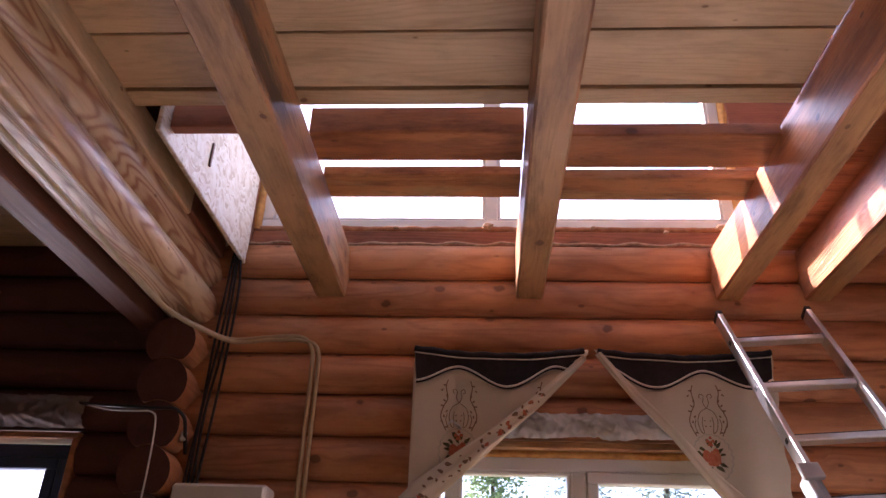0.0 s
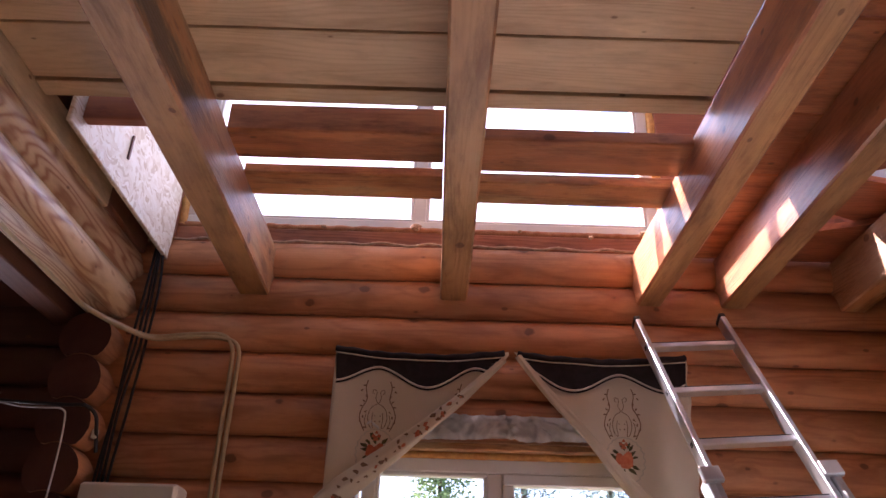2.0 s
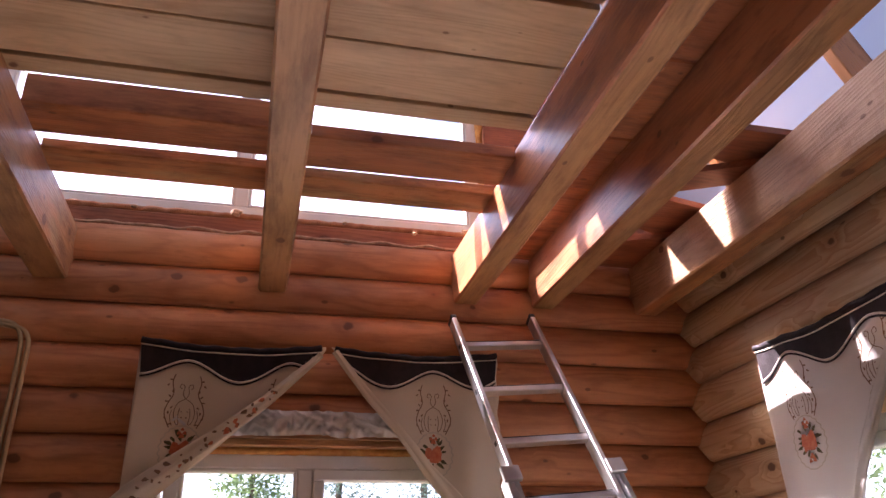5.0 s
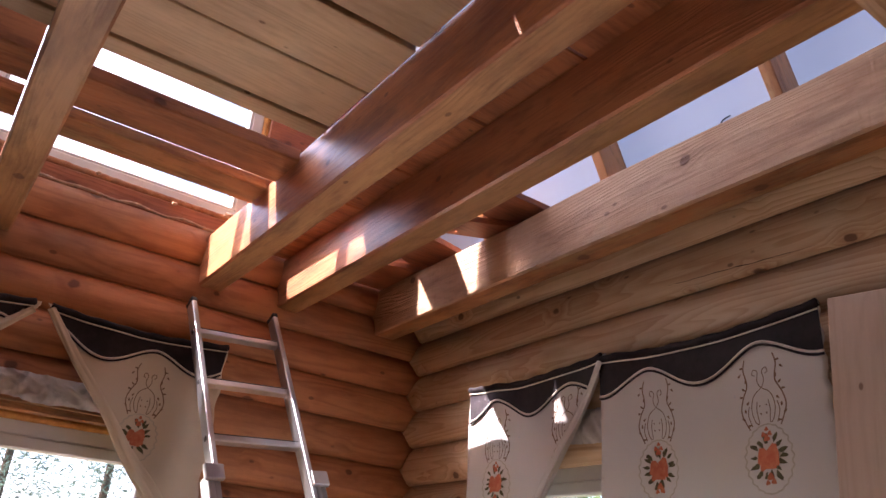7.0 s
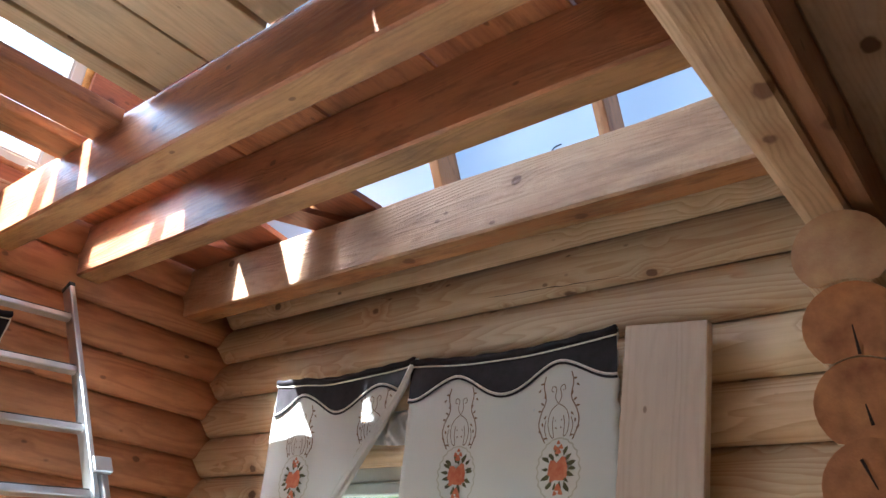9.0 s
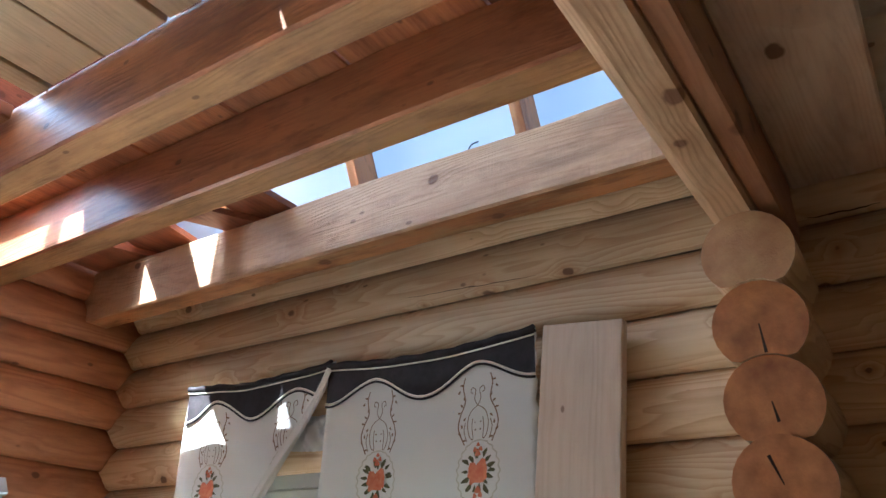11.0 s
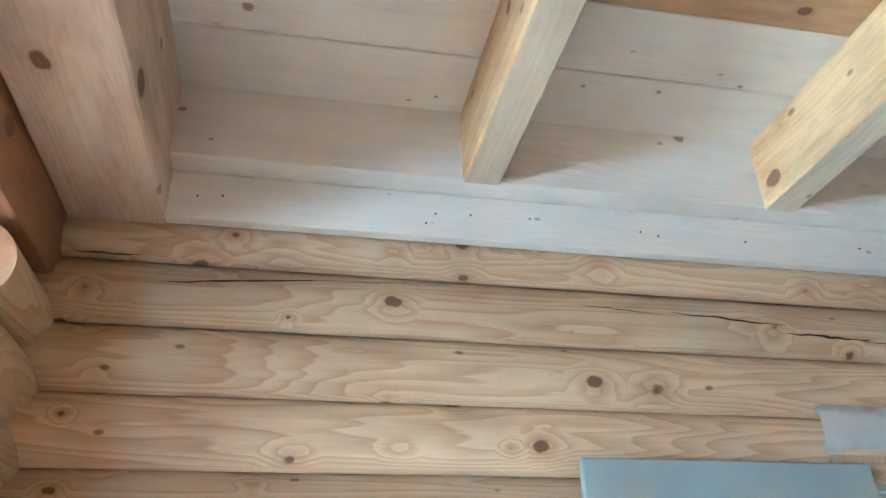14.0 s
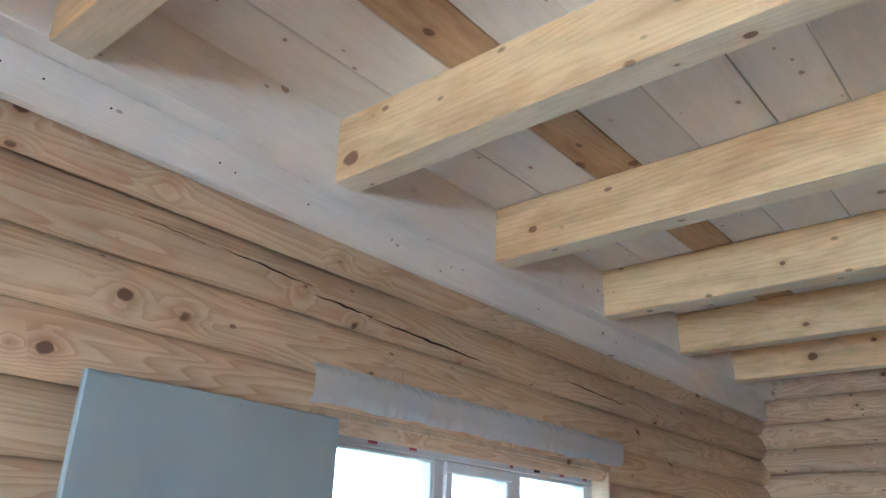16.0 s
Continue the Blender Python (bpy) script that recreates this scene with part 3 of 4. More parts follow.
# ---- ceiling beams of the back room ----
for i, y in enumerate((0.29, -0.72, -1.69, -2.685, -3.66, -4.6)):
    ob = bar("ceiling_beam", (-1.3, y, 3.065), "x", rect(0.12, 0.257, 0.008), 3.66, BEAM_S, segs=28, wob=0.02, seed=20 + i, under_mat=BEAM_UNDER)
    tagged(ob, "fresh yellow pine ceiling beam with knots", "beam", group="ceiling beams of the back room")
ledger = bar("trim_ledger", (2.4575, -5.4, 2.912), "y", rect(0.045, 0.154, 0.004), 6.6, BOARD_W, segs=30, wob=0.004, seed=31)
tagged(ledger, "white-oiled plank along the top of the log wall", "trim", kind="structure")
fascia = bar("trim_fascia", (2.411, -5.4, 3.068), "y", rect(0.118, 0.272, 0.004), 6.6, BOARD_W, segs=30, wob=0.003, seed=32)
tagged(fascia, "white-oiled board closing the wall between the beams", "trim", kind="structure")


for i, (y, z) in enumerate(((1.12, 2.985), (1.05, 2.992), (0.42, 2.99), (0.31, 2.995), (0.12, 3.0), (0.45, 2.955), (-0.25, 2.985), (-0.31, 2.975), (-0.62, 2.98), (-1.05, 2.99), (-1.35, 2.95), (-1.42, 2.99), (-1.5, 3.0), (-2.1, 2.98), (-2.9, 2.99))):
    nail_head = under(new("nail", prism("nail", [(0.0032 * math.cos(a), 0.0032 * math.sin(a)) for a in [k * math.pi / 4 for k in range(8)]], 0.004, CRACK)), ledger)
    nail_head.matrix_parent_inverse = ledger.matrix_world.inverted()
    nail_head.matrix_world = pose(2.4325, y, z)


def boards(name, rows, mats, thick, label, along):
    """One ceiling mesh of separate boards: rows of (x0, x1, y0, y1, z, material index)."""
    v, f, mi = [], [], []
    for x0, x1, y0, y1, z, m in rows:
        b = len(v)
        c = 0.003
        for zz, e in ((z, c), (z + c, 0), (z + thick, 0)):
            v += [(x0 + e, y0 + e, zz), (x1 - e, y0 + e, zz), (x1 - e, y1 - e, zz), (x0 + e, y1 - e, zz)]
        f.append((b + 3, b + 2, b + 1, b))
        f.append((b + 8, b + 9, b + 10, b + 11))
        for k in range(4):
            for lv in (0, 4):
                f.append((b + lv + k, b + lv + (k + 1) % 4, b + lv + 4 + (k + 1) % 4, b + lv + 4 + k))
        mi += [m] * 10
    me = bpy.data.meshes.new(name)
    if along == "y":
        me.from_pydata([(p[1], -p[0], p[2]) for p in v], [], f)
    else:
        me.from_pydata(v, [], f)
    for k in mats:
        me.materials.append(k)
    me.polygons.foreach_set("material_index", mi)
    ob = new(name, me)
    if along == "y":
        ob.matrix_world = pose(0, 0, 0, 0, 0, 90)
    return tagged(ob, label, "ceiling", kind="structure")


rows = []
edges = [3.47, 3.372, 3.093, 2.80, 2.52]
for a, b in zip(edges, edges[1:]):
    rows.append((-1.13, 1.239, b + 0.008, a - 0.007, ZC + 0.004 * math.sin(a * 30), 0))
y = 2.42
while y > 1.5:
    rows.append((-1.13, 1.239, y - 0.27, y - 0.008, ZC + 0.002, 0))
    y -= 0.27
# added dark sheet above the boards, so the gaps look deep in shade
rows.append((-1.12, 1.235, 2.45, 3.455, ZC + 0.045, 1))
boards("ceiling_front", rows, [BOARD_N, BOARD_DARK], 0.035, "aged pale pine boards laid over the ceiling beams", "x")
rows = []
ex = [2.36, 2.10, 1.838, 1.634, 1.388, 1.10, 0.86, 0.60, 0.31, 0.05, -0.2, -0.48, -0.72, -1.0, -1.3]
for i, (a, b) in enumerate(zip(ex, ex[1:])):
    rows.append((b + 0.0015, a - 0.0015, -5.45, 1.22, 3.322 + 0.002 * (i % 2), 1 if i in (2, 8) else 0))
boards("ceiling_back", rows, [BOARD_W, BOARD_GOLD], 0.03, "white-oiled boards with one bare board over the beams", "y")
rows = [(-4.1, -1.14, y, y + 0.195, 3.25, 0) for y in [i * 0.2 - 5.5 for i in range(52)]]
boards("ceiling_side", rows, [BOARD_N], 0.035, "pine board ceiling of the side room", "x")

# reddish boards covering the gap between the two sunlit beams, and one lying on the second
for y0, y1, x0, x1 in ((3.45, 3.84, 1.26, 1.76), (2.98, 3.44, 1.26, 1.76), (2.50, 2.97, 1.26, 1.76), (2.02, 2.49, 1.26, 1.76), (1.52, 2.01, 1.26, 1.76), (3.845, 4.60, 1.545, 1.735)):
    ob = bar("cover_board", (x0, (y0 + y1) / 2, ZC + 0.002), "x", rect(y1 - y0, 0.03, 0.004), x1 - x0, BEAM_RED, segs=4, wob=0.006, seed=y0)
    tagged(ob, "reddish pine board lying over the ceiling beams", "board", group="boards over the sunlit beams")

# unseen boards added from the last sunlit beam to the pale one; their gaps shape its sun patches
def tapered_board(y0, y1, y2, y3, lift):
    """A board across x 1.74 to 2.30: y0..y1 at its west end, y2..y3 at its east end."""
    z0 = ZC + 0.002 + lift
    ring = [(1.74, y0), (2.30, y2), (2.30, y3), (1.74, y1)]
    v = [(x, y, z) for z in (z0, z0 + 0.028) for x, y in ring]
    f = [(3, 2, 1, 0), (4, 5, 6, 7)] + [(i, (i + 1) % 4, (i + 1) % 4 + 4, i + 4) for i in range(4)]
    ob = new("loose_board", mesh_of("loose_board", v, f, BOARD_RED))
    return tagged(ob, "added reddish board over two beams, cut to shape the sun patches", "board", group="short boards over the beams")


tapered_board(4.40, 4.60, 4.18, 4.60, 0.0)
tapered_board(3.834, 4.054, 3.958, 4.295, 0.0305)
tapered_board(3.76, 3.93, 3.48, 3.65, 0.0)
tapered_board(3.33, 3.46, 3.33, 3.60, 0.0305)
# hidden board added over this gap to keep a sun strip off the logs
ob = bar("edge_board", (2.425, 1.6, ZC + 0.002), "y", rect(0.21, 0.03, 0.004), 2.98, BOARD_RED, segs=4, wob=0.006, seed=41)
tagged(ob, "added unseen reddish board stopping the sun between pale beam and log wall", "board")

# loose boards across the stair opening
for x0, x1, ya, yb, z0, h, mat, label in (
    (0.443, 1.244, 3.61, 3.83, 3.205, 0.055, BEAM_RED, "reddish pine board bridging two ceiling beams"),
    (0.443, 1.244, 3.91, 4.08, 3.205, 0.05, BEAM_N, "orange pine board bridging two ceiling beams"),
    (-0.505, 0.304, 3.59, 3.78, 3.205, 0.12, BEAM_RED, "dark reddish pine board bridging two ceiling beams"),
    (-0.505, 0.304, 3.88, 4.06, 3.205, 0.045, BEAM_N, "orange pine board bridging two ceiling beams"),
    (-1.025, -0.66, 3.55, 3.60, 3.205, 0.12, BOARD_RED, "red-stained board between beam and lintel"),
):
    ob = bar("bridging_board", (x0, (ya + yb) / 2, z0), "x", rect(yb - ya, h, 0.005), x1 - x0, mat, segs=10, wob=0.015, seed=x0 + ya)
    tagged(ob, label, "board", group="boards across the opening")

# ---- upper storey seen through the opening ----
upper_n = thing("wall_upper_north", "upper gable wall around a wide white window", "wall", kind="structure")
UW = (-1.03, 1.45, 3.37, 6.3)
box("plank", -1.4, UW[0], 4.62, 4.85, 3.274, 7.4, BOARD_RED, upper_n)
box("plank", UW[1], 2.9, 4.62, 4.85, 3.274, 7.4, BOARD_RED, upper_n)
box("plank", UW[0], UW[1], 4.62, 4.85, UW[3], 7.4, BOARD_RED, upper_n)
box("sill_board", UW[0], UW[1], 4.64, 4.85, 3.274, UW[2] - 0.012, BOARD_RED, upper_n, "red-stained sill board")
osb = box("wall_upper_west", -1.05, -1.03, 3.49, 4.615, 3.15, 7.4, OSB)
tagged(osb, "pale oriented strand board partition upstairs", "wall", kind="structure")
osb_back = box("wall_upper_back", -1.12, -1.06, -5.6, 3.488, 3.275, 7.4, OSB)
tagged(osb_back, "pale board partition upstairs above the ceiling", "wall", kind="structure")
slot = box("slot", -1.03, -1.022, 3.955, 3.97, 3.30, 3.42, BOARD_DARK, osb)
slot.location -= Vector(osb.location)
# unseen boards added to keep the sun off the lintel from the west
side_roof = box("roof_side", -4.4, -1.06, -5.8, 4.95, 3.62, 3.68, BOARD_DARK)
tagged(side_roof, "added unseen dark boards stopping the sun over the side room", "roof", kind="structure")
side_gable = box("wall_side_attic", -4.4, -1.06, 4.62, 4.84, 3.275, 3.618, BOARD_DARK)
tagged(side_gable, "added unseen dark boards stopping the sun at the attic wall", "wall", kind="structure")
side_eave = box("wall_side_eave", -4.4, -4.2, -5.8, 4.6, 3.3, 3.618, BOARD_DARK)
tagged(side_eave, "added unseen dark boards stopping the sun at the attic eave", "wall", kind="structure")
south_gable = box("wall_upper_south", -1.4, 2.9, -5.75, -5.6, 3.3, 7.4, BOARD_DARK)
tagged(south_gable, "plain board gable upstairs", "wall", kind="structure")
roof = new("roof_membrane", mesh_of("roof_membrane", [(2.80, -5.6, 3.28), (2.80, 4.8, 3.28), (0.75, 4.8, 7.3), (0.75, -5.6, 7.3)], [(0, 1, 2, 3)], MEMBRANE))
tagged(roof, "white roof membrane between rafters with daylight behind it", "roof", kind="structure")
lid = box("ceiling_upper", -1.4, 1.2, -5.7, 4.85, 7.3, 7.36, BOARD_RED)
tagged(lid, "reddish boards under the ridge", "ceiling", kind="structure")
y = 4.03
while y > -5:
    ob = new("rafter", box_mesh("rafter", 0, 4.6, -0.025, 0.025, -0.16, 0, BEAM_N))
    ob.matrix_world = Matrix.Translation((2.79, y, 3.27)) @ Matrix.Rotation(-(math.pi - math.atan2(4.02, 2.05)), 4, "Y") @ Matrix.Translation((2.3, 0, 0.088))
    tagged(ob, "reddish pine rafter against the roof membrane", "rafter", group="rafters")
    y -= 0.83


wire = tube("wire_hook", [(2.640, 2.70, 3.50), (2.640, 2.69, 3.54), (2.640, 2.675, 3.565), (2.640, 2.64, 3.57)], 0.0035, CABLE_BLACK)
tagged(wire, "thin dark wire hooked on the roof membrane", "wire")


# ---- windows ----
def pvc_window(name, axis, a0, a1, z0, z1, depth, sashes, label, frame_mat=PVC, out=1, glass=True, fixed=False):
    """A PVC window in a wall; a0..a1 along the wall, depth the inner face's place, out the way outdoors."""
    w = thing(name, label, "window", kind="structure")

    def bx(nm, p0, p1, q0, q1, d0, d1, mat, parent=w, lab=""):
        lo, hi = sorted((depth + out * d0, depth + out * d1))
        if axis == "x":
            return box(nm, p0, p1, lo, hi, q0, q1, mat, parent, lab, 0.006)
        return box(nm, lo, hi, p0, p1, q0, q1, mat, parent, lab, 0.006)

    t = 0.062
    for nm, r in (("frame_head", (a0, a1, z1 - t, z1)), ("frame_sill", (a0, a1, z0, z0 + t)), ("frame_jamb", (a0, a0 + t, z0 + t, z1 - t)), ("frame_jamb", (a1 - t, a1, z0 + t, z1 - t))):
        bx(nm, *r, 0, 0.07, frame_mat)
    edges = [a0 + t] + [a0 + (a1 - a0) * s for s in sashes] + [a1 - t]
    for i, (p, q) in enumerate(zip(edges, edges[1:])):
        if i:
            bx("mullion", p - 0.034, p + 0.034, z0 + t, z1 - t, 0.002, 0.066, frame_mat)
        p += 0.034 if i else 0
        q -= 0.034 if i < len(edges) - 2 else 0
        lift = 0.012 if i % 2 and not fixed else 0.0
        s = 0.05 if i % 2 and not fixed else 0.016
        if s:
            for nm, r in (("sash", (p, q, z1 - t - s, z1 - t)), ("sash", (p, q, z0 + t, z0 + t + s)), ("sash", (p, p + s, z0 + t + s, z1 - t - s)), ("sash", (q - s, q, z0 + t + s, z1 - t - s))):
                bx(nm, *r, -lift + 0.004, 0.062, frame_mat)
        if glass:
            pane = bx("pane", p + s, q - s, z0 + t + s, z1 - t - s, 0.03, 0.034, GLASS)
            pane.visible_shadow = False
    return w


def foam_strip(parent, axis, a0, a1, z, depth, out, h=0.03, d=0.05, vertical=False, seed=1, mat=None):
    """A lumpy bead of mounting foam."""
    L = a1 - a0
    n = max(8, int(L / 0.02))
    v, f = [], []
    for i in range(n + 1):
        p = a0 + L * i / n
        k = 0.75 + 0.75 * noise.noise((p * 17, seed, 0)) + 0.35 * noise.noise((p * 55, seed, 4))
        k = max(k, 0.25)
        for j in range(7):
            t = math.pi * (j / 6 - 0.5)
            hh, dd = h * 0.5 * math.sin(t) * (0.8 + 0.4 * k), d * math.cos(t) * k * 0.6
            if vertical:
                q = (z + hh, depth - out * dd, p) if axis == "x" else (depth - out * dd, z + hh, p)
            else:
                q = (p, depth - out * dd, z + hh) if axis == "x" else (depth - out * dd, p, z + hh)
            v.append(q)
    for i in range(n):
        for j in range(6):
            q = i * 7 + j
            f.append((q, q + 1, q + 8, q + 7))
    return under(new("foam", mesh_of("foam", v, f, mat or FOAM, True)), parent, "lumpy mounting foam bead")


def film_sheet(parent, axis, a0, a1, z0, z1, depth, out, seed, sag=0.02, crease=1.0, name="film", label="wrinkled plastic film", mat=None):
    """A stapled, wrinkled plastic sheet."""
    nu, nv = int((a1 - a0) / 0.008), max(10, int((z1 - z0) / 0.008))
    v, f = [], []
    for i in range(nu + 1):
        for j in range(nv + 1):
            s, t = i / nu, j / nv
            p, z = a0 + (a1 - a0) * s, z1 + (z0 - z1) * t
            bend = 0.03 * noise.noise((p * 5, z * 6, seed + 9))
            w = 0.05 * max(0.0, 0.32 - abs(noise.noise((p * 12 + z * 16 + bend * 60, z * 4, seed)))) + 0.06 * max(0.0, 0.22 - abs(noise.noise((p * 24 - z * 15, z * 7 + bend * 40, seed + 3)))) + 0.02 * abs(noise.noise((p * 30 + z * 26, z * 11, seed + 5))) + sag * math.sin(math.pi * t)
            z += 0.012 * noise.noise((p * 6, seed, 2)) * (t if z0 < z1 else 1)
            d = depth - out * (0.004 + min(max(w, 0.0), 0.06) * 1.1 * crease)
            v.append((p, d, z) if axis == "x" else (d, p, z))
    for i in range(nu):
        for j in range(nv):
            q = i * (nv + 1) + j
            f.append((q, q + 1, q + nv + 2, q + nv + 1))
    return under(new(name, mesh_of(name, v, f, mat or FILM, True)), parent, label)


def lining(parent, axis, a0, a1, z0, z1, depth, out, mat):
    """Plank lining of the opening in the logs."""
    d0, d1 = sorted((depth + out * 0.02, depth + out * 0.2))
    for p, q, s, t in ((a0 - 0.03, a0, z0, z1), (a1, a1 + 0.03, z0, z1), (a0 - 0.03, a1 + 0.03, z1, z1 + 0.03), (a0 - 0.03, a1 + 0.03, z0 - 0.03, z0)):
        if axis == "x":
            box("lining", p, q, d0, d1, s, t, mat, parent)
        else:
            box("lining", d0, d1, p, q, s, t, mat, parent)


window_n = pvc_window("window_1", "x", -0.01, 1.31, 0.9, 2.25, 4.68, [0.44], "white plastic window of two sashes behind cream curtains")
foam_strip(window_n, "x", 0.0, 1.3, 2.262, 4.68, 1, 0.03, 0.04)
lining(window_n, "x", -0.03, 1.33, 0.88, 2.275, 4.60, 1, BEAM_N)
film_sheet(window_n, "x", 0.0, 1.32, 2.31, 2.42, 4.60, 1, 3.0)
window_w = pvc_window("window_2", "x", -2.73, -1.70, 0.9, 2.26, 4.68, [0.5], "dark framed window of the side room under plastic film", PVC_BLUE)
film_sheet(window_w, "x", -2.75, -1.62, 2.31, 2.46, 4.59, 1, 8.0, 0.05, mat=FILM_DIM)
lining(window_w, "x", -2.75, -1.68, 0.88, 2.27, 4.58, 1, BEAM_RED)
window_e = pvc_window("window_3", "y", 2.42, 3.90, 0.9, 2.24, 2.57, [0.5], "plastic window behind white flowered curtains")
lining(window_e, "y", 2.40, 3.92, 0.88, 2.255, 2.49, 1, BOARD_N)
film_sheet(window_e, "y", 2.42, 3.9, 2.30, 2.43, 2.49, 1, 5.0)
window_s = pvc_window("window_4", "y", -2.80, -0.84, 0.9, 2.27, 2.57, [0.36, 0.64], "white plastic window with printed protective tape under plastic film")
lining(window_s, "y", -2.84, -0.80, 0.88, 2.275, 2.47, 1, BOARD_N)
film_sheet(window_s, "y", -2.93, -0.735, 2.31, 2.445, 2.475, 1, 6.0, 0.07, 0.45)
for i in range(17):
    y = -0.9 - i * 0.112
    if abs(noise.noise((y * 7, 2, 1))) < 0.05:
        continue
    box("tape_mark", 2.5655, 2.5695, y - 0.05, y - 0.05 + 0.025 + 0.03 * ((i * 37) % 5) / 5, 2.222 + 0.02 * (i % 2), 2.238 + 0.02 * (i % 2), PRINT_MARK if i % 3 else BLACK, window_s, "faded print on the protective tape", c=0.001)
upper_w = pvc_window("window_5", "x", UW[0] + 0.03, UW[1] - 0.03, UW[2] + 0.005, UW[3], 4.66, [0.492], "wide white plastic window upstairs set in mounting foam", fixed=True)
foam_strip(upper_w, "x", UW[0], UW[1], UW[2] + 0.008, 4.66, 1, 0.03, 0.035, seed=3, mat=FOAM_OLD)
for x in (UW[0] + 0.012, UW[1] - 0.012):
    foam_strip(upper_w, "x", UW[2], UW[3], x, 4.66, 1, 0.04, 0.06, True, seed=x)
for x, z, r in ((0.175, 3.385, 0.022), (1.06, 3.352, 0.012), (-0.29, 3.375, 0.012), (1.33, 3.385, 0.02), (0.70, 3.378, 0.01)):
    bm = bmesh.new()
    bmesh.ops.create_icosphere(bm, subdivisions=2, radius=r)
    for vert in bm.verts:
        vert.co *= 0.8 + 0.45 * noise.noise(vert.co * 60 + Vector((x, z, 0)))
        vert.co.x *= 1.6
    me = bpy.data.meshes.new("foam_lump")
    bm.to_mesh(me)
    bm.free()
    me.materials.append(JUTE)
    lump = under(new("foam_lump", me), upper_w, "pale lump of foam")
    lump.location = (x, 4.632, z)
# the jute strip on the top log
tube("jute_strip", [(-1.12 + 0.08 * i, 4.612 + 0.006 * math.sin(i * 1.7), 3.272 + 0.006 * math.sin(i * 2.3)) for i in range(31)], 0.007, JUTE, wall_north, "frayed jute strip")

# ---- curtains ----

class Sheet:
    """A hanging cloth: u metres along the rod, v metres down. origin is the rod's start, du along it, out into the room."""

    def __init__(self, origin, du, out, width, drop, wave, seed):
        self.o, self.du, self.out = Vector(origin), Vector(du), Vector(out)
        self.w, self.h, self.wave, self.seed = width, drop, wave, seed

    def at(self, u, v, lift=0.0):
        wv = self.wave * (math.sin(u * 19 + self.seed) * 0.55 + noise.noise((u * 7, v * 2.2, self.seed)) * 0.9) * (0.35 + min(v, 0.6))
        sag = -0.03 * math.sin(math.pi * min(max(u / self.w, 0), 1)) * max(0.0, 1 - v * 1.5)
        return self.o + self.du * u + Vector((0, 0, -v + sag)) + self.out * (0.048 + wv + lift)


def sheet_part(name, sheet, lo, hi, v0, v1, mat, parent, label="", nu=36, nv=44, lift=0.0, thick=0.003):
    """A piece of the cloth between lo(v) and hi(v), with a back face."""
    v, f = [], []
    for back in (0, 1):
        for j in range(nv + 1):
            vv = v0 + (v1 - v0) * j / nv
            a, b = lo(vv), hi(vv)
            for i in range(nu + 1):
                v.append(sheet.at(a + (b - a) * i / nu, vv, lift - back * thick))
    m = (nu + 1) * (nv + 1)
    for j in range(nv):
        for i in range(nu):
            q = j * (nu + 1) + i
            f.append((q, q + 1, q + nu + 2, q + nu + 1))
            f.append((m + q, m + q + nu + 1, m + q + nu + 2, m + q + 1))
    ring = [i for i in range(nu + 1)] + [j * (nu + 1) + nu for j in range(1, nv + 1)] + [nv * (nu + 1) + i for i in range(nu - 1, -1, -1)] + [j * (nu + 1) for j in range(nv - 1, 0, -1)]
    for a, b in zip(ring, ring[1:] + ring[:1]):
        f.append((a, a + m, b + m, b))
    return under(new(name, mesh_of(name, v, f, mat, True)), parent, label)


def decal(name, sheet, shapes, mat, parent, lift=0.0016, label=""):
    """Printed shapes lying on the cloth: polygons in (u, v)."""
    v, f = [], []
    for pts in shapes:
        c = (sum(p[0] for p in pts) / len(pts), sum(p[1] for p in pts) / len(pts))
        b = len(v)
        v.append(sheet.at(c[0], c[1], lift))
        v += [sheet.at(p[0], p[1], lift) for p in pts]
        f += [(b, b + 1 + i, b + 1 + (i + 1) % len(pts)) for i in range(len(pts))]
    return under(new(name, mesh_of(name, v, f, mat, True)), parent, label)


def blob(cu, cv, r, n=9, squash=1.0, turn=0.0, seed=0):
    pts = []
    for i in range(n):
        a = 2 * math.pi * i / n
        k = r * (1 + 0.22 * math.sin(a * 3 + seed))
        x, y = k * math.cos(a), k * squash * math.sin(a)
        pts.append((cu + x * math.cos(turn) - y * math.sin(turn), cv + x * math.sin(turn) + y * math.cos(turn)))
    return pts


def stroke(pts, w):
    """Thin quads along a drawn line."""
    out = []
    for (a, b), (c, d) in zip(pts, pts[1:]):
        l = math.hypot(c - a, d - b) or 1e-6
        nx, ny = -(d - b) / l * w / 2, (c - a) / l * w / 2
        out.append([(a + nx, b + ny), (c + nx, d + ny), (c - nx, d - ny), (a - nx, b - ny)])
    return out


def curve2(pts, per=6):
    return [(p.x, p.y) for p in smooth_path([(a, b, 0) for a, b in pts], per)]


